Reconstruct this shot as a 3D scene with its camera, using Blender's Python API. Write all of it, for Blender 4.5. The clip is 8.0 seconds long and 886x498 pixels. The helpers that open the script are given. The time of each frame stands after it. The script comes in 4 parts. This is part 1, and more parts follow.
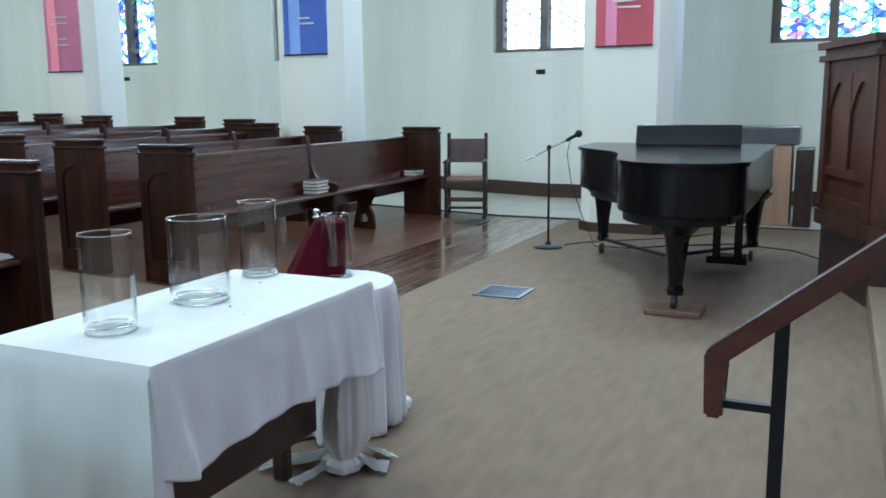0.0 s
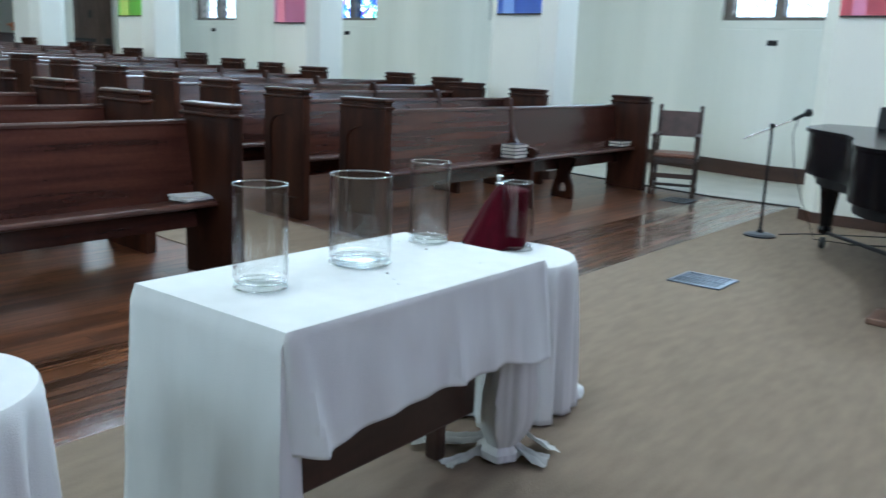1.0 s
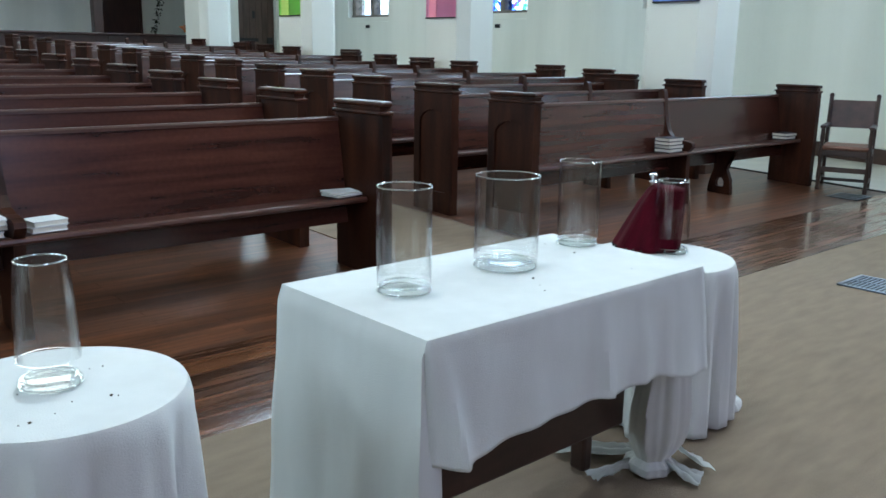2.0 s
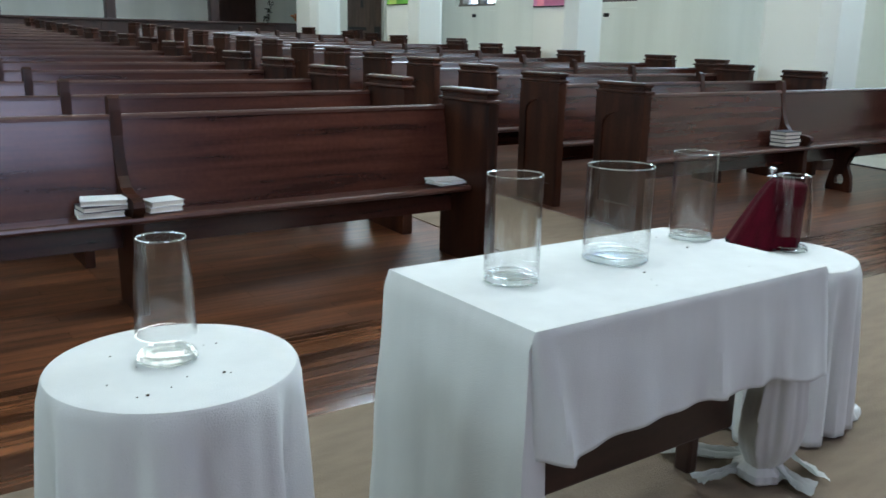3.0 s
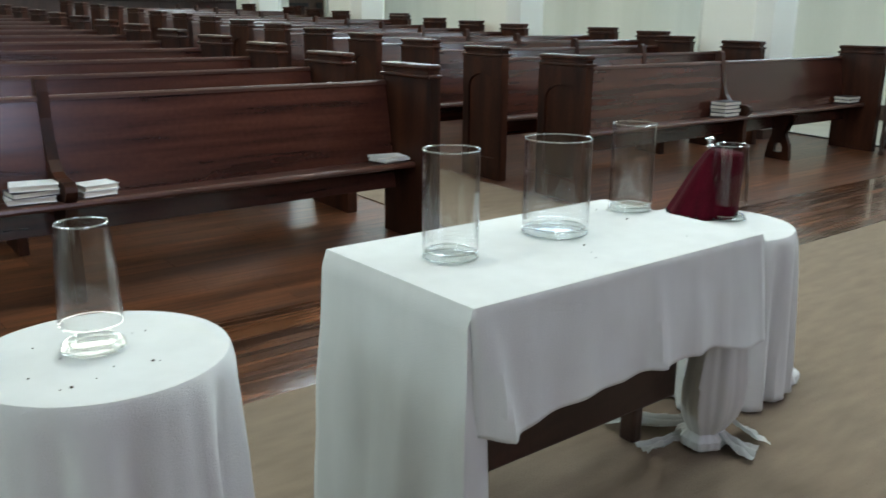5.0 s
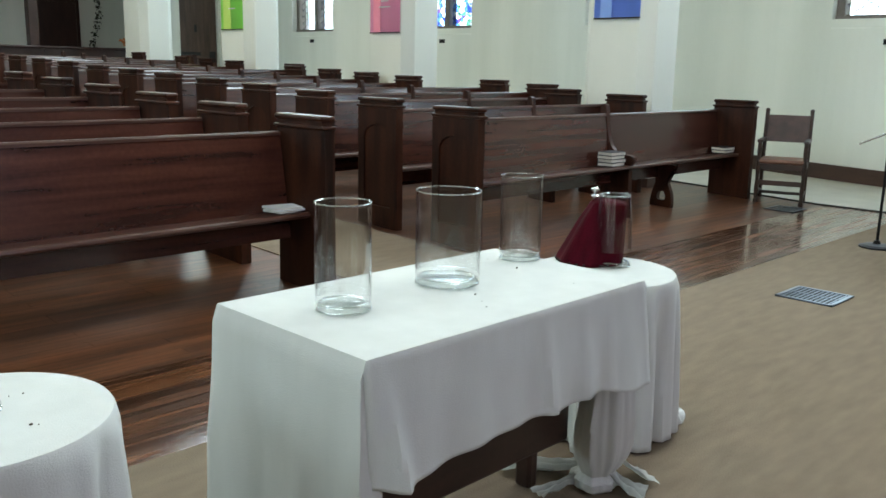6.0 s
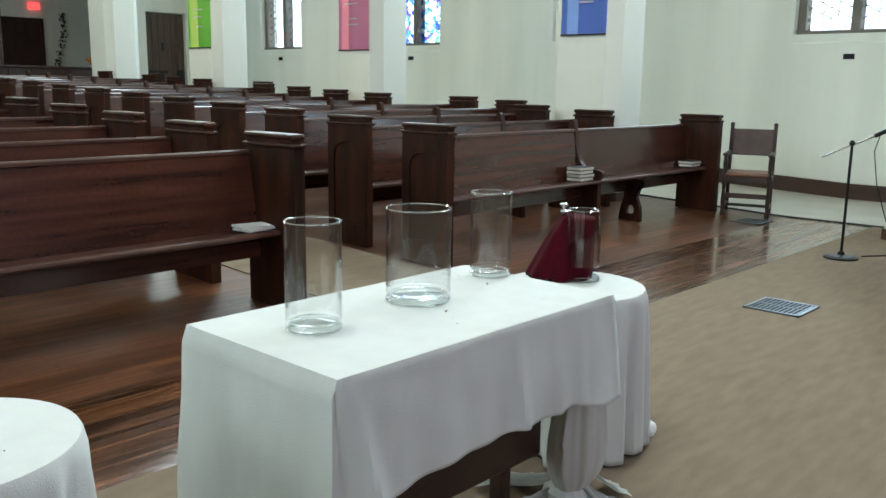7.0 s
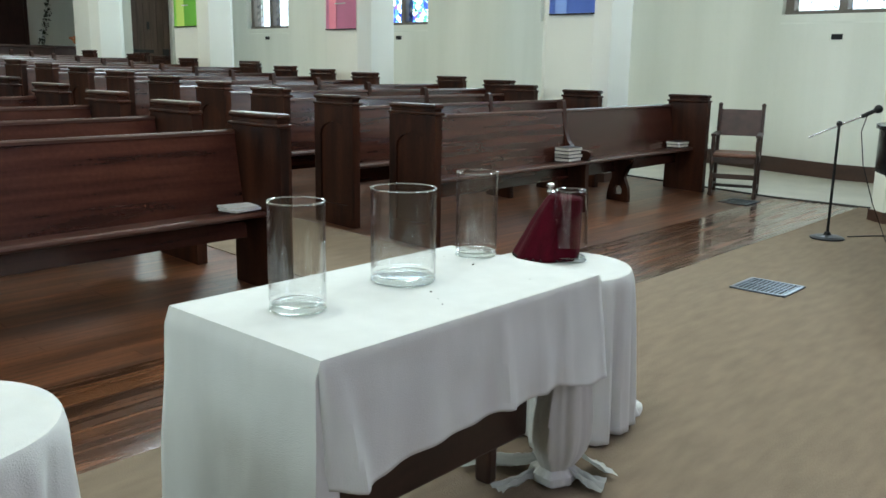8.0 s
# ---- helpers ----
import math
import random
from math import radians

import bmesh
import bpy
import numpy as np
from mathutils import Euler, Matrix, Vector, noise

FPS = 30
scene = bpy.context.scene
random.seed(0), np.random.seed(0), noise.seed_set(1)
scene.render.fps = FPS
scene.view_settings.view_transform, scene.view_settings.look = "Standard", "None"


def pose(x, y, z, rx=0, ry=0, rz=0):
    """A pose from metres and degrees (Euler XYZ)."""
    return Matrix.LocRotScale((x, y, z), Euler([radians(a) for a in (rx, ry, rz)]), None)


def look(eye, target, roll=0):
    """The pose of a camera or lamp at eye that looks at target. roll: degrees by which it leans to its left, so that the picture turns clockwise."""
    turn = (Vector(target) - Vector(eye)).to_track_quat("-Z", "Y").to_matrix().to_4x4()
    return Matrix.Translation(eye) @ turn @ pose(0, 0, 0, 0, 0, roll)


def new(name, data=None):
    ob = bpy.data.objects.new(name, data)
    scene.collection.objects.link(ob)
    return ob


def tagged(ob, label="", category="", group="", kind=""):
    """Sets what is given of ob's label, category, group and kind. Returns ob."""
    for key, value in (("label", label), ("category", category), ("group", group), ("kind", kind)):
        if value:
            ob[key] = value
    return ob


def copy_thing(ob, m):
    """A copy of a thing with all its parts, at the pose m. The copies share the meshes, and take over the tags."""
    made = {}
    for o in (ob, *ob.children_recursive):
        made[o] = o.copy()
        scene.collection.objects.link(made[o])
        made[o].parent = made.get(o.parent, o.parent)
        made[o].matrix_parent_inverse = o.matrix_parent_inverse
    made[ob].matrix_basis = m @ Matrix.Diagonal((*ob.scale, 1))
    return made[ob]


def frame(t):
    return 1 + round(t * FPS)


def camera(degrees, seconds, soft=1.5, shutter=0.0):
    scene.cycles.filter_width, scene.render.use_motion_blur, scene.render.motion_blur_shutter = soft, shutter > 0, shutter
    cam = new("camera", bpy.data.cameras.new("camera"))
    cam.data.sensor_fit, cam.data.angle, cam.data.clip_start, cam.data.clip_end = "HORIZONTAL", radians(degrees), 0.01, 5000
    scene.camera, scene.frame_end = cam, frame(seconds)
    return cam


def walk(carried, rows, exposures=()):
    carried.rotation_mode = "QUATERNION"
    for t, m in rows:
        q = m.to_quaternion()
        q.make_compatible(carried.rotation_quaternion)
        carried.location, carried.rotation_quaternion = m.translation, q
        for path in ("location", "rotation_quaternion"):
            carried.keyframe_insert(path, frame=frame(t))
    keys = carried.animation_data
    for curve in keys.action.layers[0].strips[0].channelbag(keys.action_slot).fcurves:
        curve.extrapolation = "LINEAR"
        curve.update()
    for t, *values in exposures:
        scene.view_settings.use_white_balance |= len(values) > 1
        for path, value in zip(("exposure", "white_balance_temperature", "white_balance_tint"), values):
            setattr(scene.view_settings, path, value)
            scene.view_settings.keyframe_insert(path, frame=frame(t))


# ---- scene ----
cam = camera(54.5, 8.0, soft=1.5, shutter=0.3)

# seconds, eye, target, roll
PATH = [
    (0, (-0.348, -0.114, 1.324), (1.443, 0.71, 0.988), -0.6),
    (0.5, (-0.261, -0.101, 1.33), (1.451, 0.853, 0.932), -0.7),
    (1, (-0.079, -0.042, 1.303), (1.458, 1.167, 0.883), 2.3),
    (1.5, (0.002, 0.007, 1.299), (1.346, 1.421, 0.858), 1.0),
    (1.7, (-0.013, 0.01, 1.312), (1.314, 1.44, 0.871), 1.0),
    (2.8, (-0.019, 0.027, 1.317), (1.138, 1.59, 0.846), 0.8),
    (3, (-0.019, 0.045, 1.305), (1.098, 1.635, 0.832), 1.2),
    (3.5, (-0.029, 0.068, 1.294), (0.985, 1.72, 0.799), 2.2),
    (4, (-0.049, 0.062, 1.292), (0.903, 1.739, 0.763), 2.6),
    (4.5, (-0.026, 0.031, 1.304), (1.022, 1.646, 0.76), 1.2),
    (5, (0.022, 0.05, 1.3), (1.223, 1.561, 0.776), 0.5),
    (5.2, (0.028, 0.038, 1.304), (1.286, 1.511, 0.804), 0.7),
    (6.3, (0.017, 0.021, 1.317), (1.434, 1.375, 0.919), 1.2),
    (6.5, (0.017, 0.018, 1.32), (1.447, 1.358, 0.921), 1.2),
    (7, (0.017, 0.017, 1.318), (1.46, 1.351, 0.943), 0.8),
    (7.5, (0.028, 0.024, 1.316), (1.468, 1.358, 0.931), 0.8),
    (8, (0.033, 0.019, 1.314), (1.487, 1.327, 0.896), 0.9),
]
walk(cam, [(t, look(eye, target, roll)) for t, eye, target, roll in PATH],
     exposures=[(0, -0.20, 5350, 6), (1.5, -0.28, 5450, 6), (3.5, -0.34, 5900, 6), (5, -0.34, 6200, 5), (7, -0.26, 6250, 3), (8, -0.28, 6250, 3)])

# ---- world and light ----
world = bpy.data.worlds.new("sky")
scene.world = world
world.use_nodes = True
wn = world.node_tree
sky = wn.nodes.new("ShaderNodeTexSky")
sky.sky_type = "NISHITA"
sky.sun_disc = False
sky.sun_elevation, sky.sun_rotation = radians(48), radians(250)
wn.links.new(sky.outputs[0], wn.nodes["Background"].inputs[0])
wn.nodes["Background"].inputs[1].default_value = 0.12


def window_lamp(x, y, z, sx, sy, watts, rx, ry, rz, color=(0.80, 0.94, 1.0)):
    """Daylight in a window's opening."""
    data = bpy.data.lights.new("window_daylight", "AREA")
    data.shape, data.size, data.size_y, data.energy, data.color = "RECTANGLE", sx, sy, watts, color
    ob = new("window_daylight", data)
    ob.matrix_world = pose(x, y, z, rx, ry, rz)
    return ob


LEFT_WALL, ARCADE, OUTER = -8.6, 8.22, 11.2
REAR, CHANCEL_END = 18.6, -7.5
BAYS = (0.04, 3.69, 7.42, 11.2, 15.05)
for yy in BAYS:
    window_lamp(LEFT_WALL + 0.12, yy, 4.3, 3.0, 1.5, 168, 0, -68, 0)
    window_lamp(OUTER - 0.06, yy, 3.0, 1.8, 1.25, 60, 0, 90, 0, (0.72, 0.86, 1.0))
    window_lamp(ARCADE + 0.36, yy, 6.6, 1.6, 1.8, 470, 0, 50, 0)
window_lamp(1.7, CHANCEL_END + 0.12, 5.2, 3.4, 3.0, 105, 90, 0, 0, (0.84, 0.86, 1.0))
# added fill from the rear, to brighten the table tops
window_lamp(3.0, REAR - 0.12, 6.2, 5.2, 2.4, 420, -70, 0, 0, (1.0, 0.94, 0.84))


# unseen lanterns added over the front of the nave, as fill from above
FILL_LANTERNS = ((0.9, 2.3, 5.6), (5.0, 2.3, 5.6))
for lx, ly, lz in FILL_LANTERNS:
    data = bpy.data.lights.new("added_fill_light", "AREA")
    data.shape, data.size, data.energy, data.color = "DISK", 0.34, 80, (0.86, 0.96, 1.0)
    new("added_fill_light", data).matrix_world = pose(lx, ly, lz - 0.03)


# ---- materials ----
def material(name, base, rough=0.5, vary=0.25, scale=(6, 6, 6), bump=0.1, fine=60.0, metal=0.0, coat=0.0, spec=0.5,
             transmission=0.0, random_amount=0.0, tint=None, rough_vary=0.0, island=False):
    """A procedural surface: base colour varied by coarse stretched noise and fine grain, with relief."""
    m = bpy.data.materials.new(name)
    m.use_nodes = True
    n, l = m.node_tree.nodes, m.node_tree.links
    b = n["Principled BSDF"]
    b.inputs["Roughness"].default_value = rough
    b.inputs["Metallic"].default_value = metal
    b.inputs["Coat Weight"].default_value = coat
    b.inputs["Coat Roughness"].default_value = 0.12
    b.inputs["Specular IOR Level"].default_value = spec
    b.inputs["Transmission Weight"].default_value = transmission
    tc = n.new("ShaderNodeTexCoord")
    mp = n.new("ShaderNodeMapping")
    mp.inputs["Scale"].default_value = scale
    l.new(tc.outputs["Object"], mp.inputs["Vector"])
    info = n.new("ShaderNodeNewGeometry" if island else "ShaderNodeObjectInfo")
    chance = info.outputs["Random Per Island" if island else "Random"]
    add = n.new("ShaderNodeVectorMath")
    add.operation = "ADD"
    mul = n.new("ShaderNodeMath")
    mul.operation = "MULTIPLY"
    mul.inputs[1].default_value = 17.0
    l.new(chance, mul.inputs[0])
    l.new(mp.outputs[0], add.inputs[0])
    l.new(mul.outputs[0], add.inputs[1])
    big = n.new("ShaderNodeTexNoise")
    big.inputs["Scale"].default_value = 1.0
    big.inputs["Detail"].default_value = 6.0
    l.new(add.outputs[0], big.inputs["Vector"])
    small = n.new("ShaderNodeTexNoise")
    small.inputs["Scale"].default_value = fine
    small.inputs["Detail"].default_value = 3.0
    l.new(tc.outputs["Object"], small.inputs["Vector"])
    mix = n.new("ShaderNodeMix")
    mix.data_type = "RGBA"
    dark = [c * (1 - vary) for c in base]
    light = [min(1, c * (1 + vary)) for c in (tint or base)]
    mix.inputs["A"].default_value = (*dark, 1)
    mix.inputs["B"].default_value = (*light, 1)
    ramp = n.new("ShaderNodeMapRange")
    ramp.inputs["From Min"].default_value, ramp.inputs["From Max"].default_value = 0.3, 0.7
    l.new(big.outputs["Fac"], ramp.inputs["Value"])
    l.new(ramp.outputs[0], mix.inputs["Factor"])
    hsv = n.new("ShaderNodeHueSaturation")
    value = n.new("ShaderNodeMapRange")
    value.inputs["From Min"].default_value, value.inputs["From Max"].default_value = 0.0, 1.0
    value.inputs["To Min"].default_value, value.inputs["To Max"].default_value = 1 - random_amount, 1 + random_amount
    l.new(chance, value.inputs["Value"])
    l.new(value.outputs[0], hsv.inputs["Value"])
    grain = n.new("ShaderNodeMix")
    grain.data_type, grain.blend_type = "RGBA", "OVERLAY"
    grain.inputs["Factor"].default_value = min(0.6, vary)
    l.new(mix.outputs["Result"], grain.inputs["A"])
    l.new(small.outputs["Color"], grain.inputs["B"])
    sat = n.new("ShaderNodeRGBToBW")
    l.new(small.outputs["Color"], sat.inputs[0])
    l.new(sat.outputs[0], grain.inputs["B"])
    l.new(grain.outputs["Result"], hsv.inputs["Color"])
    l.new(hsv.outputs[0], b.inputs["Base Color"])
    if rough_vary:
        rr = n.new("ShaderNodeMapRange")
        rr.inputs["To Min"].default_value, rr.inputs["To Max"].default_value = rough - rough_vary, rough + rough_vary
        l.new(big.outputs["Fac"], rr.inputs["Value"])
        l.new(rr.outputs[0], b.inputs["Roughness"])
    if bump:
        bp = n.new("ShaderNodeBump")
        bp.inputs["Strength"].default_value = bump
        bp.inputs["Distance"].default_value = 0.004
        l.new(small.outputs["Fac"], bp.inputs["Height"])
        l.new(bp.outputs[0], b.inputs["Normal"])
    return m


PEW = material("pew_wood", (0.037, 0.0125, 0.0088), 0.25, 0.34, (1.2, 17, 17), 0.06, 45, coat=0.38, tint=(0.054, 0.0172, 0.0105), spec=0.4, rough_vary=0.04, random_amount=0.12)
PEW_END = material("pew_end_wood", (0.020, 0.0064, 0.0034), 0.42, 0.5, (10, 10, 1.5), 0.08, 45, coat=0.05, tint=(0.036, 0.0115, 0.0052), spec=0.2, random_amount=0.2)
# worn glossy wood; the edge highlight is painted in as a paler base
PEW_EDGE_SHINE = material("worn_pew_edge_shine", (0.06, 0.024, 0.016), 0.3, 0.3, (3, 20, 20), 0.03, 50, coat=0.2)
PLANK = material("floor_wood", (0.055, 0.021, 0.009), 0.27, 0.6, (1.5, 30, 4), 0.025, 35, coat=0.8, tint=(0.115, 0.042, 0.015), random_amount=0.6, rough_vary=0.08)
PLANK_FAR = material("floor_wood_far", (0.062, 0.024, 0.011), 0.36, 0.5, (1.5, 30, 4), 0.05, 35, coat=0.1, tint=(0.10, 0.036, 0.014), random_amount=0.3, island=True)
GAP = material("floor_joint", (0.018, 0.009, 0.006), 0.7, 0.3, bump=0.0)
CARPET = material("beige_carpet", (0.182, 0.140, 0.100), 0.95, 0.065, (5, 19, 7), 0.8, 170, tint=(0.196, 0.150, 0.108), spec=0.1)
STEP_CARPET = material("step_carpet", (0.23, 0.18, 0.13), 0.95, 0.05, (14, 30, 14), 0.9, 240, spec=0.1)
PLASTER = material("painted_plaster", (0.79, 0.82, 0.735), 0.8, 0.085, (1.5, 1.5, 0.13), 0.25, 30, tint=(0.80, 0.82, 0.75))
PILLAR = material("pillar_paint", (0.84, 0.86, 0.78), 0.75, 0.04, (0.8, 0.8, 0.5), 0.2, 35)
AISLE_FLOOR = material("aisle_terrazzo", (0.46, 0.44, 0.37), 0.5, 0.1, (3, 3, 3), 0.05, 90)
TRIM = material("brown_skirting", (0.06, 0.03, 0.02), 0.4, 0.3, (8, 1, 8), 0.05, 40)
DARK_TRIM = material("dark_strip", (0.03, 0.025, 0.022), 0.6, 0.2)
CEILING = material("ceiling_plaster", (0.55, 0.52, 0.45), 0.85, 0.06, (0.5, 0.5, 0.5), 0.1, 20)
STONE = material("window_stone", (0.17, 0.15, 0.13), 0.8, 0.2, (4, 4, 4), 0.3, 40)
LEAD = material("lead_came", (0.03, 0.03, 0.035), 0.5, 0.2)
CLOTH = material("white_tablecloth", (0.60, 0.61, 0.585), 0.85, 0.035, (14, 14, 4), 0.3, 330, spec=0.2)
TABLE_WOOD = material("table_wood", (0.035, 0.016, 0.010), 0.4, 0.4, (3, 12, 12), 0.06, 50)
BLACK_LACQUER = material("black_lacquer", (0.004, 0.004, 0.005), 0.2, 0.2, (2, 2, 2), 0.01, 40, spec=0.3)
BLACK_SATIN = material("black_metal", (0.006, 0.006, 0.007), 0.45, 0.2, (4, 4, 4), 0.05, 90, spec=0.25)
CHROME = material("chrome", (0.7, 0.7, 0.72), 0.18, 0.05, metal=1.0, bump=0.0)
BRASS = material("brass", (0.6, 0.42, 0.16), 0.3, 0.15, metal=1.0, bump=0.02)
PALE_WOOD = material("pale_plywood", (0.42, 0.27, 0.17), 0.55, 0.15, (14, 14, 1.2), 0.06, 40)
GREY_PANEL = material("grey_lid", (0.09, 0.095, 0.10), 0.25, 0.15, coat=0.3)
PULPIT_WOOD = material("pulpit_oak", (0.045, 0.014, 0.007), 0.5, 0.45, (10, 10, 1.2), 0.1, 40, tint=(0.065, 0.021, 0.010), spec=0.3)
RAIL_WOOD = material("rail_wood", (0.055, 0.015, 0.011), 0.25, 0.35, (12, 2, 12), 0.05, 40, coat=0.4)
LEATHER = material("brown_leather", (0.075, 0.04, 0.034), 0.42, 0.3, (9, 9, 9), 0.35, 120)
SEAT_LEATHER = material("seat_leather", (0.17, 0.075, 0.045), 0.45, 0.3, (12, 12, 12), 0.35, 120)
PAGE = material("page_edges", (0.72, 0.70, 0.62), 0.8, 0.1, (2, 2, 160), 0.2, 60)
BOOK_COVER = material("dark_book_cover", (0.03, 0.028, 0.035), 0.5, 0.3, bump=0.1, random_amount=0.3)
WHITE_COVER = material("white_booklet", (0.72, 0.73, 0.72), 0.6, 0.06, bump=0.05)
RED_CLOTH = material("red_cloth", (0.046, 0.0015, 0.006), 0.9, 0.35, (20, 20, 4), 0.3, 160, spec=0.1)
STEEL = material("vent_steel", (0.16, 0.19, 0.23), 0.3, 0.15, metal=0.8, bump=0.02)
VENT_SHADE = material("vent_shaft_shade", (0.01, 0.01, 0.01), 0.8, 0.1, bump=0.0)
DEBRIS = material("dry_leaf_bits", (0.06, 0.045, 0.025), 0.8, 0.4)
DOOR_WOOD = material("door_oak", (0.085, 0.052, 0.036), 0.5, 0.35, (9, 9, 1.0), 0.15, 40)
SCREEN_WOOD = material("screen_wood", (0.032, 0.013, 0.009), 0.4, 0.35, (6, 6, 2), 0.06, 40)
IRON = material("dark_iron", (0.015, 0.015, 0.015), 0.6, 0.2)
LEAF = material("ivy_leaf", (0.035, 0.05, 0.025), 0.7, 0.4)
FLOWER = material("orange_flowers", (0.45, 0.16, 0.04), 0.7, 0.4)
BRUSH = material("plinth_wood", (0.16, 0.09, 0.06), 0.5, 0.3, (3, 14, 3), 0.1, 40)
WHITE_INK = material("banner_letters", (0.8, 0.78, 0.78), 0.8, 0.03, bump=0.05)


def cloth_material(name, base):
    """Woven banner cloth."""
    return material(name, base, 0.75, 0.08, (2, 2, 0.8), 0.2, 260, spec=0.2)


BANNER_RED = cloth_material("banner_red", (0.92, 0.27, 0.33))
BANNER_BLUE = cloth_material("banner_blue", (0.23, 0.38, 0.94))
BANNER_PINK = cloth_material("banner_pink", (0.94, 0.42, 0.64))
BANNER_GREEN = cloth_material("banner_green", (0.38, 0.86, 0.16))
STRIPE_RED = cloth_material("stripe_red", (0.93, 0.33, 0.44))
STRIPE_VIOLET = cloth_material("stripe_violet", (0.84, 0.34, 0.52))
STRIPE_SKY = cloth_material("stripe_sky", (0.30, 0.47, 0.95))
STRIPE_LIME = cloth_material("stripe_lime", (0.62, 0.88, 0.2))


def thin_glass(name, tint, gloss=0.75, least=0.035):
    """Thin clear glass: light passes straight on, gloss grows towards grazing angles."""
    m = bpy.data.materials.new(name)
    m.use_nodes = True
    n, l = m.node_tree.nodes, m.node_tree.links
    n.remove(n["Principled BSDF"])
    tr = n.new("ShaderNodeBsdfTransparent")
    tr.inputs[0].default_value = (*tint, 1)
    gl = n.new("ShaderNodeBsdfGlossy")
    gl.inputs["Roughness"].default_value = 0.06
    lw = n.new("ShaderNodeLayerWeight")
    lw.inputs["Blend"].default_value = 0.5
    pw = n.new("ShaderNodeMath")
    pw.operation = "POWER"
    pw.inputs[1].default_value = 3.0
    sc = n.new("ShaderNodeMath")
    sc.operation = "MULTIPLY_ADD"
    sc.inputs[1].default_value, sc.inputs[2].default_value = gloss, least
    mx = n.new("ShaderNodeMixShader")
    l.new(lw.outputs["Facing"], pw.inputs[0])
    l.new(pw.outputs[0], sc.inputs[0])
    l.new(sc.outputs[0], mx.inputs[0])
    l.new(tr.outputs[0], mx.inputs[1])
    l.new(gl.outputs[0], mx.inputs[2])
    l.new(mx.outputs[0], n["Material Output"].inputs[0])
    return m


VASE_GLASS = thin_glass("vase_glass", (0.99, 0.994, 0.993), 1.0, 0.055)
RIM_GLASS = thin_glass("vase_rim_glass", (0.90, 0.93, 0.92), 0.45, 0.30)
BASE_GLASS = thin_glass("vase_base_glass", (0.95, 0.962, 0.955), 0.25, 0.06)


def emitter(name, color, strength):
    m = bpy.data.materials.new(name)
    m.use_nodes = True
    b = m.node_tree.nodes["Principled BSDF"]
    b.inputs["Base Color"].default_value = (*color, 1)
    b.inputs["Emission Color"].default_value = (*color, 1)
    b.inputs["Emission Strength"].default_value = strength
    return m


EXIT_GLOW = emitter("exit_sign_red", (1.0, 0.05, 0.05), 3.0)
LANTERN_GLOW = emitter("lantern_glow", (1.0, 0.82, 0.56), 64.0)
SKY_GLOW = emitter("bright_sky", (0.88, 0.95, 1.0), 3.4)


def stained(name, pale):
    """Leaded coloured glass: daylight comes through tinted pieces."""
    m = bpy.data.materials.new(name)
    m.use_nodes = True
    n, l = m.node_tree.nodes, m.node_tree.links
    for x in list(n):
        if x.type == "BSDF_PRINCIPLED":
            n.remove(x)
    tc = n.new("ShaderNodeTexCoord")
    mp = n.new("ShaderNodeMapping")
    mp.inputs["Scale"].default_value = (1, 9, 9)
    vor = n.new("ShaderNodeTexVoronoi")
    vor.inputs["Scale"].default_value = 1.6
    l.new(tc.outputs["Object"], mp.inputs[0])
    l.new(mp.outputs[0], vor.inputs["Vector"])
    hs = n.new("ShaderNodeSeparateColor")
    l.new(vor.outputs["Color"], hs.inputs[0])
    ramp = n.new("ShaderNodeValToRGB")
    r = ramp.color_ramp
    stops = [(0.0, (0.06, 0.14, 0.55)), (0.16, (0.25, 0.45, 0.85)), (0.34, (0.85, 0.9, 0.95)), (0.55, (0.25, 0.55, 0.42)),
             (0.68, (0.9, 0.93, 0.95)), (0.86, (0.45, 0.25, 0.65)), (0.95, (0.75, 0.80, 0.95))]
    while len(r.elements) < len(stops):
        r.elements.new(0.5)
    for e, (p, c) in zip(r.elements, stops):
        e.position, e.color = p, (*[v + (1 - v) * pale for v in c], 1)
    r.interpolation = "CONSTANT"
    l.new(hs.outputs[0], ramp.inputs[0])
    tr = n.new("ShaderNodeBsdfTransparent")
    gl = n.new("ShaderNodeBsdfGlossy")
    gl.inputs["Roughness"].default_value = 0.15
    mx = n.new("ShaderNodeMixShader")
    mx.inputs[0].default_value = 0.06
    l.new(ramp.outputs[0], tr.inputs[0])
    l.new(tr.outputs[0], mx.inputs[1])
    l.new(gl.outputs[0], mx.inputs[2])
    l.new(mx.outputs[0], n["Material Output"].inputs[0])
    return m


STAINED_PALE = stained("stained_pale_glass", 0.8)
STAINED_BLUE = stained("stained_blue_glass", 0.12)


# ---- mesh helpers ----
def link(name, bm, mat, parent=None, label="", smooth=False):
    me = bpy.data.meshes.new(name)
    bmesh.ops.recalc_face_normals(bm, faces=bm.faces)
    bm.to_mesh(me)
    bm.free()
    me.materials.append(mat)
    if smooth:
        for p in me.polygons:
            p.use_smooth = True
        me.set_sharp_from_angle(angle=radians(38))
    ob = new(name, me)
    if parent is not None:
        ob.parent = parent
    if label:
        ob["label"] = label
    return ob


part = link


def thing(name, label, category, loc=(0, 0, 0), rz=0.0, group="", kind=""):
    e = new(name)
    e.empty_display_size = 0.1
    e.matrix_world = pose(*loc, 0, 0, rz)
    return tagged(e, label, category, group, kind)


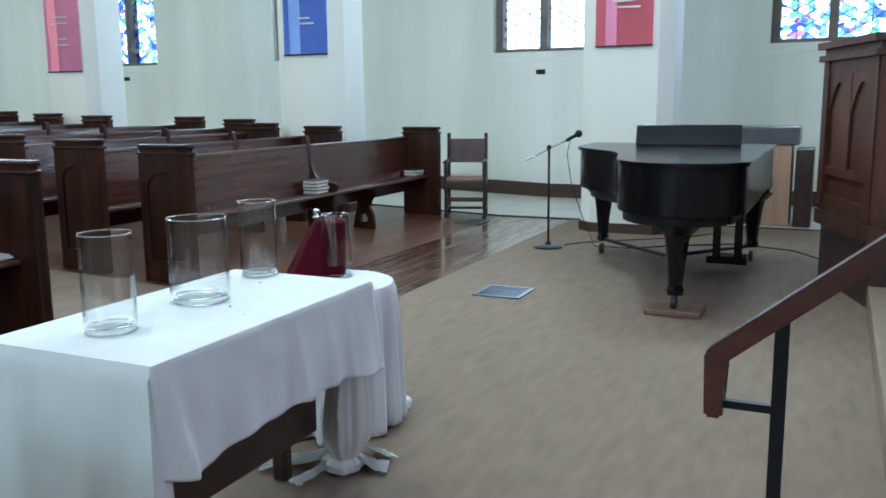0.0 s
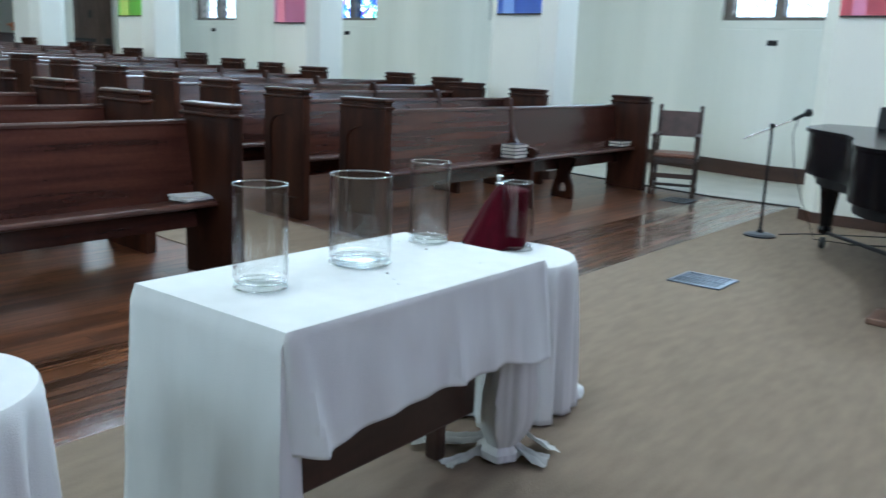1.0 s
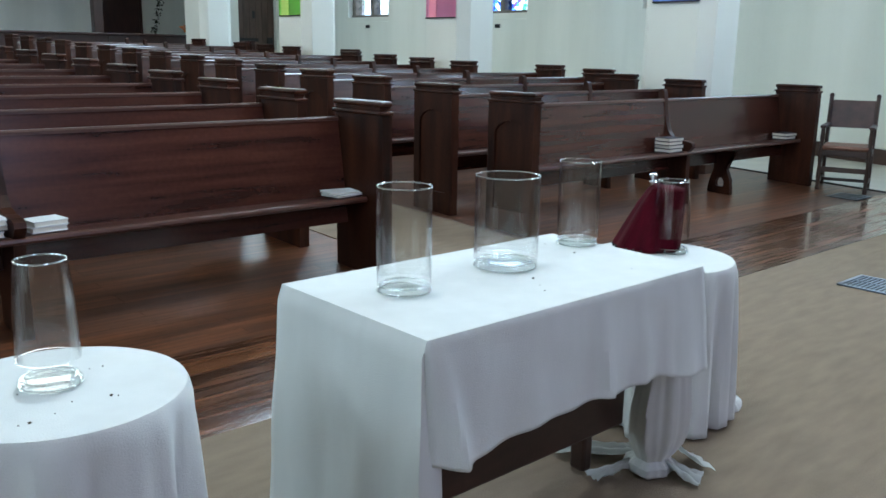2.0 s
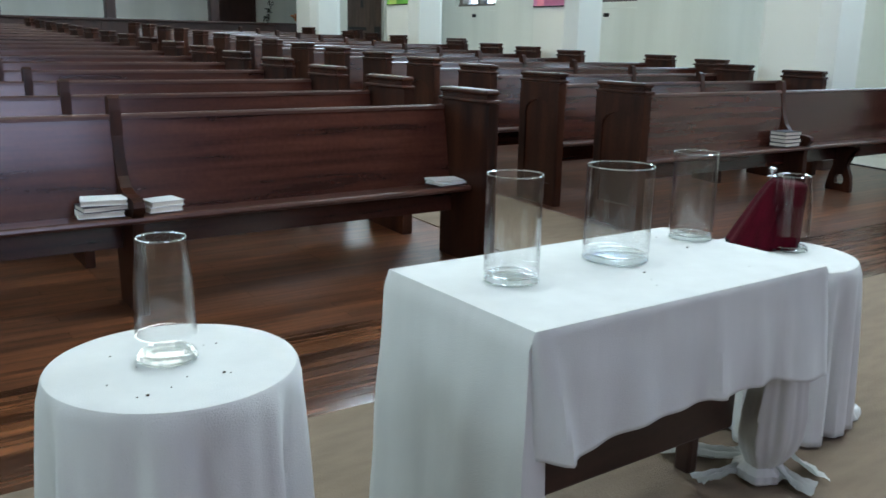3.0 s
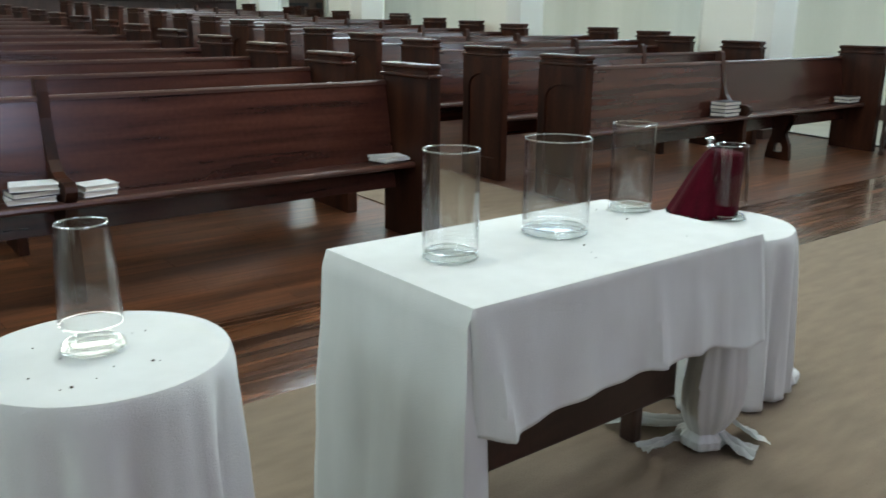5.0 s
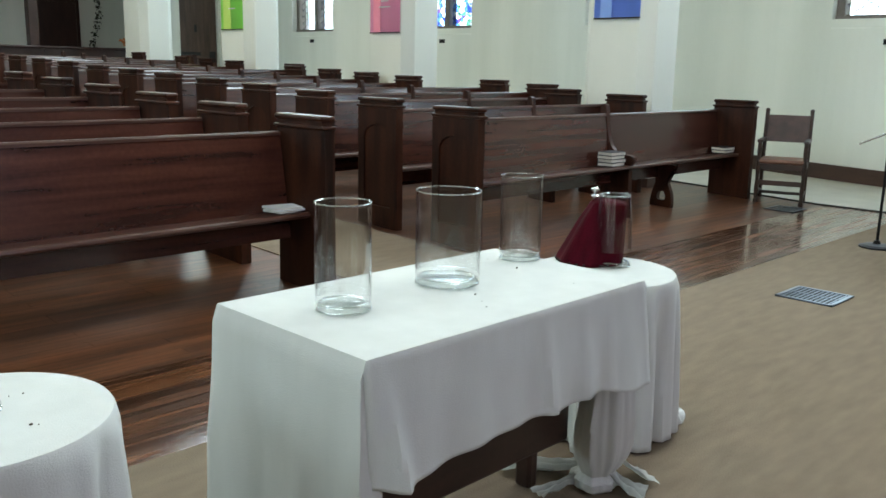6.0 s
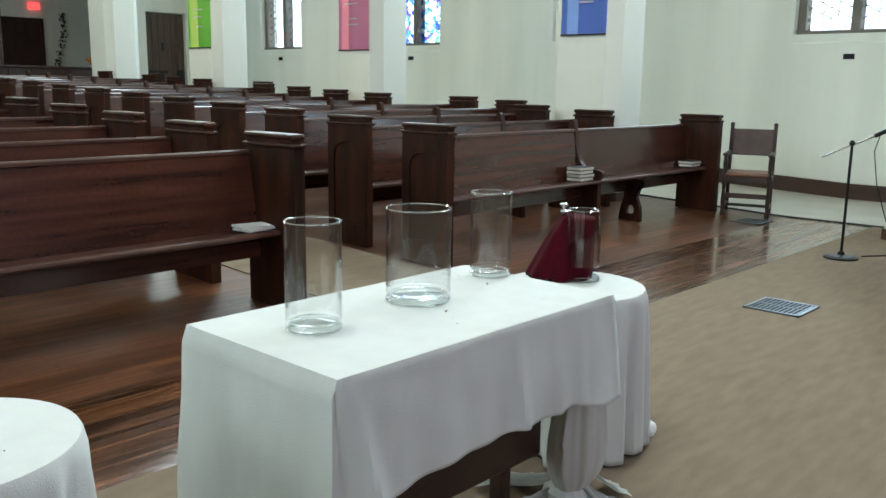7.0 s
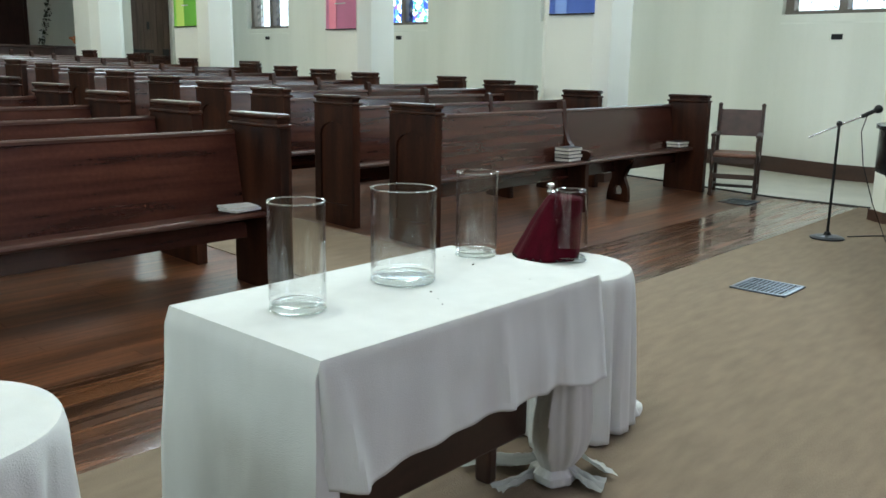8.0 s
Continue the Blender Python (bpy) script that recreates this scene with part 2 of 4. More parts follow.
def box(bm, x0, x1, y0, y1, z0, z1, bevel=0.0):
    m = Matrix.Translation(((x0 + x1) / 2, (y0 + y1) / 2, (z0 + z1) / 2)) @ Matrix.Diagonal((abs(x1 - x0), abs(y1 - y0), abs(z1 - z0), 1))
    r = bmesh.ops.create_cube(bm, size=1.0, matrix=m)
    if bevel:
        edges = list({e for v in r["verts"] for e in v.link_edges})
        bmesh.ops.bevel(bm, geom=edges, offset=bevel, segments=2, affect="EDGES", profile=0.5)
    return bm


def boxes(*specs, bevel=0.0):
    bm = bmesh.new()
    for s in specs:
        box(bm, *s, bevel=bevel)
    return bm


def prism(bm, outline, axis, a, b):
    """An outline of (u, v) points drawn out along an axis from a to b: axis x takes (y, z), y takes (x, z), z takes (x, y)."""
    def place(u, v, w):
        return {"x": (w, u, v), "y": (u, w, v), "z": (u, v, w)}[axis]
    lo = [bm.verts.new(place(u, v, a)) for u, v in outline]
    hi = [bm.verts.new(place(u, v, b)) for u, v in outline]
    n = len(outline)
    bm.faces.new(lo)
    bm.faces.new(hi[::-1])
    for i in range(n):
        bm.faces.new((lo[i], lo[(i + 1) % n], hi[(i + 1) % n], hi[i]))
    return bm


def lathe(bm, profile, n=40, cx=0.0, cy=0.0, wave=None, closed=False):
    """Turns (radius, z) points round the upright axis. wave(angle, k): a factor on the radius."""
    rings = []
    for k, (r, z) in enumerate(profile):
        ring = []
        for i in range(n):
            a = 2 * math.pi * i / n
            f = wave(a, k) if wave else 1.0
            ring.append(bm.verts.new((cx + r * f * math.cos(a), cy + r * f * math.sin(a), z)))
        rings.append(ring)
    pairs = list(zip(rings, rings[1:]))
    if closed:
        pairs.append((rings[-1], rings[0]))
    for lo, hi in pairs:
        for i in range(n):
            bm.faces.new((lo[i], lo[(i + 1) % n], hi[(i + 1) % n], hi[i]))
    if not closed:
        bm.faces.new(rings[0][::-1])
        bm.faces.new(rings[-1])
    return bm


def tube(bm, points, radius, n=10):
    """A round bar along points."""
    rings = []
    pts = [Vector(p) for p in points]
    for i, p in enumerate(pts):
        d = (pts[min(i + 1, len(pts) - 1)] - pts[max(i - 1, 0)]).normalized()
        u = d.cross(Vector((0, 0, 1)) if abs(d.z) < 0.9 else Vector((1, 0, 0))).normalized()
        v = d.cross(u)
        rings.append([bm.verts.new(p + radius * (math.cos(2 * math.pi * k / n) * u + math.sin(2 * math.pi * k / n) * v)) for k in range(n)])
    for lo, hi in zip(rings, rings[1:]):
        for i in range(n):
            bm.faces.new((lo[i], lo[(i + 1) % n], hi[(i + 1) % n], hi[i]))
    bm.faces.new(rings[0][::-1])
    bm.faces.new(rings[-1])
    return bm


def ball(bm, x, y, z, r, sx=1, sy=1, sz=1, n=16):
    bmesh.ops.create_uvsphere(bm, u_segments=n, v_segments=n // 2, radius=r,
                              matrix=Matrix.Translation((x, y, z)) @ Matrix.Diagonal((sx, sy, sz, 1)))
    return bm


SLOPE_Y, SLOPE = 3.5, 0.037


def ground(y):
    """The nave floor rises gently towards the rear."""
    return max(0.0, (y - SLOPE_Y) * SLOPE)


# ---- structure ----
def structure(name, bm, mat, label, category):
    return tagged(link(name, bm, mat), label, category, kind="structure")


EDGE_Y = 2.6
bm = bmesh.new()
for x0, x1, y0, y1 in ((LEFT_WALL - 0.3, 9.05, EDGE_Y, SLOPE_Y), (LEFT_WALL - 0.3, 9.05, SLOPE_Y, REAR + 4)):
    v = [bm.verts.new((x, y, ground(y) - 0.012)) for x, y in ((x0, y0), (x1, y0), (x1, y1), (x0, y1))]
    bm.faces.new(v)
structure("floor", bm, GAP, "polished reddish-brown hardwood strip floor of the nave", "floor")

bm = bmesh.new()
box(bm, LEFT_WALL - 0.3, 9.05, -0.33, EDGE_Y, -0.08, 0.002)
structure("floor_carpet", bm, CARPET, "beige low-pile carpet before the chancel steps", "carpet")

bm = bmesh.new()
prism(bm, [(4.0, ground(4.0) - 0.01), (4.0, ground(4.0) + 0.006), (REAR, ground(REAR) + 0.006), (REAR, ground(REAR) - 0.01)], "x", 3.28, 4.36)
structure("aisle_carpet", bm, CARPET, "beige carpet runner along the aisle between pews", "carpet")

bm = bmesh.new()
prism(bm, [(-0.33, -0.08), (-0.33, 0.0), (SLOPE_Y, 0.0), (REAR + 4, ground(REAR + 4)), (REAR + 4, -0.08)], "x", 9.09, OUTER + 0.3)
structure("aisle_floor", bm, AISLE_FLOOR, "pale terrazzo floor of the side aisle", "floor")
bm = bmesh.new()
prism(bm, [(-0.33, -0.08), (-0.33, 0.012), (SLOPE_Y, 0.012), (REAR, ground(REAR) + 0.012), (REAR, -0.08)], "x", 9.05, 9.09)
structure("threshold_strip", bm, DARK_TRIM, "dark metal strip between wood and terrazzo floors", "trim")

# chancel platform with two steps
bm = boxes((LEFT_WALL, OUTER, -0.63, -0.33, -0.08, 0.15), bevel=0.012)
structure("step_lower", bm, STEP_CARPET, "lowest carpeted step up to the chancel", "step")
bm = boxes((LEFT_WALL, OUTER, -0.93, -0.63, -0.08, 0.30), bevel=0.012)
structure("step_upper", bm, STEP_CARPET, "second carpeted step up to the chancel", "step")
bm = boxes((LEFT_WALL, OUTER, CHANCEL_END, -0.93, -0.08, 0.43), bevel=0.012)
structure("chancel_platform", bm, STEP_CARPET, "beige carpeted chancel platform behind the steps", "platform")


def wall_with_openings(name, x0, x1, y0, y1, z0, z1, openings, mat, label):
    """A wall along y, pierced by (ya, yb, za, zb) openings in order."""
    bm = bmesh.new()
    last = y0
    for ya, yb, za, zb in openings:
        box(bm, x0, x1, last, ya, z0, z1)
        box(bm, x0, x1, ya, yb, z0, za)
        box(bm, x0, x1, ya, yb, zb, z1)
        last = yb
    box(bm, x0, x1, last, y1, z0, z1)
    return structure(name, bm, mat, label, "wall")


WIN_Z0, WIN_Z1, WIN_HALF = 2.0, 4.3, 0.70
NAVE_H, AISLE_H = 8.2, 5.0
wall_with_openings("wall_east", OUTER, OUTER + 0.45, CHANCEL_END, REAR + 4, -0.1, AISLE_H,
                   [(y - WIN_HALF, y + WIN_HALF, WIN_Z0, WIN_Z1) for y in BAYS], PLASTER, "cream painted plaster outer wall of the side aisle")
wall_with_openings("wall_arcade", ARCADE, ARCADE + 0.55, CHANCEL_END, REAR, 4.6, NAVE_H,
                   [(y - 0.9, y + 0.9, 5.6, 7.6) for y in BAYS], PLASTER, "cream upper nave wall carried by the pillars")
wall_with_openings("wall_west", LEFT_WALL - 0.4, LEFT_WALL, CHANCEL_END, REAR + 4, -0.1, NAVE_H,
                   [(y - 0.85, y + 0.85, 1.9, 5.9) for y in BAYS], PLASTER, "cream painted plaster wall with tall windows")
# unseen closing wall; dark wood chosen to keep bounce off the table fronts
bm = boxes((LEFT_WALL - 0.4, OUTER + 0.45, CHANCEL_END - 0.3, CHANCEL_END, -0.1, NAVE_H))
structure("wall_south", bm, PULPIT_WOOD, "plain unseen wall closing the chancel, made dark to cut bounce light", "wall")
bm = boxes((LEFT_WALL - 0.4, ARCADE + 0.55, CHANCEL_END - 0.3, REAR + 4, NAVE_H, NAVE_H + 0.3))
structure("ceiling", bm, CEILING, "plain nave ceiling of dull cream plaster", "ceiling")
bm = boxes((ARCADE + 0.55, OUTER + 0.45, CHANCEL_END - 0.3, REAR + 4, AISLE_H, AISLE_H + 0.25))
structure("ceiling_aisle", bm, CEILING, "low plaster ceiling over the side aisle", "ceiling")

# rear of the church: white wall with a door beside the screened vestibule
RZ = ground(REAR)
bm = boxes((9.15, 10.12, REAR, REAR + 0.3, 0, NAVE_H), (11.12, OUTER, REAR, REAR + 0.3, 0, AISLE_H), (10.12, 11.12, REAR, REAR + 0.3, RZ + 2.3, AISLE_H))
structure("wall_rear", bm, PLASTER, "white rear wall of the side aisle", "wall")
bm = boxes((LEFT_WALL, 9.15, REAR, REAR + 0.3, RZ + 3.3, NAVE_H))
structure("wall_rear_gallery", bm, PLASTER, "cream wall above the vestibule screen", "wall")
bm = boxes((LEFT_WALL - 0.4, OUTER + 0.45, REAR + 3.7, REAR + 4, 0, NAVE_H))
structure("wall_vestibule", bm, PLASTER, "white wall at the back of the vestibule", "wall")


# unseen slab added above the vestibule so that less light gets in
bm = boxes((LEFT_WALL, 9.15, REAR + 0.31, REAR + 3.69, RZ + 3.3, RZ + 3.45))
structure("ceiling_vestibule", bm, SCREEN_WOOD, "low dark wooden slab added over the vestibule to block light", "ceiling")


bm = bmesh.new()
prism(bm, [(CHANCEL_END, 0.0), (CHANCEL_END, 0.19), (SLOPE_Y, 0.19), (REAR, RZ + 0.19), (REAR, RZ), (SLOPE_Y, 0.0)], "x", OUTER - 0.03, OUTER)
structure("baseboard", bm, TRIM, "dark brown wooden baseboard along the aisle wall", "trim")

# ---- windows of the side aisle ----
def aisle_window(n, y, glass, glass_label):
    w = thing("window_%d" % n, "stone-framed leaded window with %s glass in two lights" % glass_label, "window", (OUTER, y, 0), kind="structure")
    bm = bmesh.new()
    h = WIN_HALF
    prism(bm, [(-h, WIN_Z0 - 0.02), (h, WIN_Z0 - 0.02), (h, WIN_Z0 + 0.05), (-h, WIN_Z0 + 0.05)], "x", 0.10, 0.32)
    box(bm, 0.12, 0.30, -h, -h + 0.10, WIN_Z0, WIN_Z1)
    box(bm, 0.12, 0.30, h - 0.10, h, WIN_Z0, WIN_Z1)
    box(bm, 0.12, 0.30, -h, h, WIN_Z1 - 0.1, WIN_Z1)
    part("window_frame", bm, STONE, w, "grey-brown stone frame")
    part("mullion", boxes((0.10, 0.31, -0.055, 0.055, WIN_Z0 + 0.04, WIN_Z1 - 0.09), bevel=0.02), STONE, w)
    sill = bmesh.new()
    prism(sill, [(0.10, WIN_Z0 - 0.02), (0.10, WIN_Z0), (-0.004, WIN_Z0 - 0.10), (-0.004, WIN_Z0 - 0.12)], "y", -h, h)
    part("window_sill", sill, PLASTER, w, "sloping plaster sill")
    for s in (-1, 1):
        y0, y1 = sorted((s * 0.055, s * (h - 0.10)))
        p = part("pane", boxes((0.20, 0.206, y0, y1, WIN_Z0 + 0.05, WIN_Z1 - 0.1)), glass, w)
        p.visible_shadow = False
        bm = bmesh.new()
        step, zz = 0.13, WIN_Z0 + 0.05
        while zz < WIN_Z0 + 1.0:
            tube(bm, [(0.197, y0, zz), (0.197, y1, zz + 0.30)], 0.006, 4)
            tube(bm, [(0.197, y1, zz), (0.197, y0, zz + 0.30)], 0.006, 4)
            zz += step
        for f in (0.33, 0.66):
            tube(bm, [(0.193, y0 + (y1 - y0) * f, WIN_Z0 + 0.05), (0.193, y0 + (y1 - y0) * f, WIN_Z1 - 0.1)], 0.005, 4)
        part("lead_came", bm, LEAD, w)
    return w


for i, (yy, g, lab) in enumerate(zip(BAYS, (STAINED_BLUE, STAINED_PALE, STAINED_PALE, STAINED_BLUE, STAINED_PALE),
                                     ("blue and violet", "pale washed-out", "pale", "blue and green", "pale washed-out"))):
    aisle_window(i + 1, yy, g, lab)
    tagged(link("switch_plate", boxes((OUTER - 0.012, OUTER, yy - 0.065, yy + 0.065, 1.69 + 0.2 * ground(yy), 1.755 + 0.2 * ground(yy)), bevel=0.003), BLACK_SATIN),
           "small black plate on the wall below a window", "wall plate", "wall plates")
tagged(link("backdrop", boxes((OUTER + 2.0, OUTER + 2.02, -8, REAR + 6, 0, 7)), SKY_GLOW), "bright overcast sky outside the windows", "sky", kind="structure")


def plain_window(name, x, y, z0, z1, half):
    w = thing(name, "tall plain daylight window high in the nave wall", "window", (x, y, 0), kind="structure")
    part("window_frame", boxes((-0.06, 0.06, -half, -half + 0.08, z0, z1), (-0.06, 0.06, half - 0.08, half, z0, z1),
                               (-0.06, 0.06, -half, half, z0, z0 + 0.08), (-0.06, 0.06, -half, half, z1 - 0.08, z1)), STONE, w)
    part("mullion", boxes((-0.05, 0.05, -0.04, 0.04, z0, z1)), STONE, w)
    p = part("pane", boxes((0.0, 0.006, -half + 0.08, half - 0.08, z0 + 0.08, z1 - 0.08)), SKY_PANE, w)
    return w


SKY_PANE = emitter("daylit_pane", (0.88, 0.95, 1.0), 2.0)
for i, yy in enumerate(BAYS):
    plain_window("window_%d" % (i + 6), LEFT_WALL - 0.15, yy, 1.9, 5.9, 0.85)
    plain_window("window_%d" % (i + 11), ARCADE + 0.45, yy, 5.6, 7.6, 0.9)

def end_window(name, x, y, z0, z1, half, mat, label):
    w = thing(name, label, "window", (x, y, 0), kind="structure")
    part("window_frame", boxes((-half - 0.1, -half, -0.05, 0.05, z0, z1), (half, half + 0.1, -0.05, 0.05, z0, z1),
                               (-half - 0.1, half + 0.1, -0.05, 0.05, z0 - 0.1, z0), (-half - 0.1, half + 0.1, -0.05, 0.05, z1, z1 + 0.1)), STONE, w)
    for f in (-0.33, 0.33):
        part("mullion", boxes((f * half - 0.04, f * half + 0.04, -0.05, 0.05, z0, z1)), STONE, w)
    part("pane", boxes((-half, half, -0.01, 0.01, z0, z1)), mat, w)
    return w


REAR_FILL_PANE = emitter("rear_fill_pane", (1.0, 0.94, 0.82), 2.0)
VIOLET_PANE = emitter("violet_pane", (0.76, 0.72, 1.0), 5.2)
end_window("window_16", 1.9, CHANCEL_END + 0.055, 2.9, 6.4, 1.75, VIOLET_PANE, "wide violet stained window above the chancel")
# unseen window, put in to go with the added rear fill
end_window("window_17", 3.0, REAR - 0.055, 5.3, 7.1, 1.7, REAR_FILL_PANE, "wide pale window above the vestibule, added to give fill from the rear")

# ---- pillars and their banners ----
PILLARS = ((1.39, 2.30), (5.11, 6.01), (8.89, 9.80), (12.82, 13.80), (16.6, 17.5), (-2.35, -1.45))
for y0, y1 in PILLARS:
    p = thing("pillar", "square cream plastered nave pillar with chamfered corners", "pillar", (ARCADE, (y0 + y1) / 2, 0), group="nave pillars", kind="structure")
    g, h = ground(y0), (y1 - y0) / 2
    bm = bmesh.new()
    c, w = 0.135, 0.70
    prism(bm, [(0, -h + c), (c, -h), (w - c, -h), (w, -h + c), (w, h - c), (w - c, h), (c, h), (0, h - c)], "z", g, 4.6)
    part("shaft", bm, PILLAR, p)
    bm = bmesh.new()
    k, c = 0.02, c + 0.008
    prism(bm, [(-k, -h + c), (c - k, -h - k), (w - c + k, -h - k), (w + k, -h + c), (w + k, h - c), (w - c + k, h + k), (c - k, h + k), (-k, h - c)], "z", g, g + 0.10)
    part("baseboard", bm, TRIM, p, "dark brown wooden base trim")


def banner(y0, y1, z, mat, stripe, label, s0, s1, lines):
    b = thing("banner", label, "banner", (ARCADE - 0.012, (y0 + y1) / 2, z), group="hanging banners")
    h, top = (y1 - y0) / 2, 2.3
    bm = bmesh.new()
    cols, rws = 14, 16
    grid = [[bm.verts.new((-0.006 + 0.006 * math.sin(3.1 * j / cols * 2 + i * 0.2), -h + 2 * h * j / cols, top * i / rws)) for j in range(cols + 1)] for i in range(rws + 1)]
    for i in range(rws):
        for j in range(cols):
            bm.faces.new((grid[i][j], grid[i][j + 1], grid[i + 1][j + 1], grid[i + 1][j]))
    bmesh.ops.solidify(bm, geom=bm.faces[:], thickness=0.003)
    cl = part("cloth", bm, mat, b, smooth=True)
    part("hem", boxes((-0.016, 0.0, -h, h, -0.004, 0.012), bevel=0.002), DARK_TRIM, b, "dark hem rod along the lower edge")
    part("stripe", boxes((-0.022, -0.017, -h + 2 * h * s0, -h + 2 * h * s1, 0.012, top)), stripe, b)
    part("rod", boxes((-0.03, 0.0, -h - 0.04, h + 0.04, top, top + 0.03), bevel=0.01), TABLE_WOOD, b, "dark wooden hanging rod")
    for zz, wa, wb in lines:
        part("letter_bar", boxes((-0.027, -0.023, -h + 2 * h * wa, -h + 2 * h * wb, zz, zz + 0.018)), WHITE_INK, b, "pale line of lettering")
    return b


banner(1.58, 2.14, 1.845, BANNER_RED, STRIPE_VIOLET, "red cloth banner with a violet stripe on a pillar", 0.62, 0.82, [(0.36, 0.22, 0.62), (0.42, 0.3, 0.7), (0.6, 0.25, 0.7)])
banner(5.235, 5.825, 1.878, BANNER_BLUE, STRIPE_SKY, "blue cloth banner with pale lettering on a pillar", 0.6, 0.85, [(0.34, 0.28, 0.58), (0.40, 0.36, 0.62)])
banner(9.03, 9.655, 1.775, BANNER_PINK, STRIPE_RED, "pink cloth banner with a red stripe on a pillar", 0.62, 0.86, [(0.34, 0.3, 0.66), (0.42, 0.35, 0.6), (0.62, 0.3, 0.75), (0.7, 0.3, 0.7)])
banner(12.95, 13.63, 1.878, BANNER_GREEN, STRIPE_LIME, "bright green cloth banner with pale lettering on a pillar", 0.5, 0.85, [(0.34, 0.3, 0.6), (0.5, 0.3, 0.7), (0.62, 0.25, 0.7)])

# ---- pews ----
PEW_D, PEW_TALL, PEW_NARROW = 0.54, 1.025, 0.84


def end_panel_mesh():
    bm = bmesh.new()
    box(bm, -0.028, 0.028, 0.0, PEW_D, 0.0, 0.925)
    return bm


def end_frame_mesh(sign):
    """The raised frame round the arched recess on a pew end's aisle face."""
    inner = [(0.085, 0.17), (0.085, 0.45), (0.085, 0.70)]
    for k in range(1, 8):
        a = math.pi * k / 8
        inner.append((PEW_D / 2 - (PEW_D / 2 - 0.085) * math.cos(a), 0.70 + 0.10 * math.sin(a)))
    inner += [(PEW_D - 0.085, 0.70), (PEW_D - 0.085, 0.45), (PEW_D - 0.085, 0.17), (PEW_D / 2, 0.17)]
    outer = []
    for u, v in inner:
        if v > 0.701:
            outer.append((u, 0.924))
        elif v == 0.70:
            outer.append((0.001 if u < PEW_D / 2 else PEW_D - 0.001, 0.924))
        elif v == 0.45:
            outer.append((0.001 if u < PEW_D / 2 else PEW_D - 0.001, 0.45))
        else:
            outer.append((0.001 if u < 0.1 else PEW_D - 0.001 if u > PEW_D - 0.1 else u, 0.001))
    x0, x1 = (0.028, 0.044) if sign > 0 else (-0.044, -0.028)
    bm = bmesh.new()
    rings = [([bm.verts.new((x, *p)) for p in outer], [bm.verts.new((x, *p)) for p in inner]) for x in (x0, x1)]
    (o0, i0), (o1, i1) = rings
    for k in range(len(inner)):
        q = (k + 1) % len(inner)
        bm.faces.new((o0[k], o0[q], i0[q], i0[k]))
        bm.faces.new((o1[q], o1[k], i1[k], i1[q]))
        bm.faces.new((o0[q], o0[k], o1[k], o1[q]))
        bm.faces.new((i0[k], i0[q], i1[q], i1[k]))
    return bm


def cap_mesh():
    bm = bmesh.new()
    box(bm, -0.052, 0.052, -0.012, PEW_D + 0.012, 0.925, 0.945, bevel=0.008)
    box(bm, -0.036, 0.036, 0.016, PEW_D - 0.016, 0.945, 0.968)
    box(bm, -0.05, 0.05, -0.004, PEW_D + 0.004, 0.968, 1.0, bevel=0.014)
    return bm


def divider_mesh():
    bm = bmesh.new()
    pts = [(0.50, 0.0), (0.53, 0.30), (0.575, 0.945), (0.565, 0.972), (0.535, 0.982), (0.505, 0.968), (0.492, 0.915), (0.478, 0.80),
           (0.452, 0.70), (0.415, 0.62), (0.36, 0.572), (0.28, 0.553), (0.17, 0.548), (0.125, 0.535), (0.115, 0.51), (0.135, 0.485), (0.165, 0.46), (0.17, 0.36), (0.15, 0.0)]
    prism(bm, pts, "x", -0.026, 0.026)
    return bm


def support_mesh(hole=False):
    bm = bmesh.new()
    outer = [(0.20, 0.0), (0.48, 0.0), (0.48, 0.06), (0.46, 0.14), (0.42, 0.24), (0.44, 0.34), (0.50, 0.41), (0.17, 0.41), (0.24, 0.34), (0.26, 0.24), (0.21, 0.14), (0.20, 0.06)]
    if not hole:
        return prism(bm, outer, "x", -0.025, 0.025)
    n = len(outer)
    cy, cz, r = 0.335, 0.11, 0.055
    rings = []
    for x in (-0.025, 0.025):
        o = [bm.verts.new((x, u, v)) for u, v in outer]
        i = []
        for u, v in outer:
            a = math.atan2(v - cz, u - cy)
            i.append(bm.verts.new((x, cy + r * math.cos(a), cz + r * math.sin(a))))
        rings.append((o, i))
    (o0, i0), (o1, i1) = rings
    for k in range(n):
        q = (k + 1) % n
        bm.faces.new((o0[k], o0[q], i0[q], i0[k]))
        bm.faces.new((o1[q], o1[k], i1[k], i1[q]))
        bm.faces.new((o0[q], o0[k], o1[k], o1[q]))
        bm.faces.new((i0[k], i0[q], i1[q], i1[k]))
    return bm


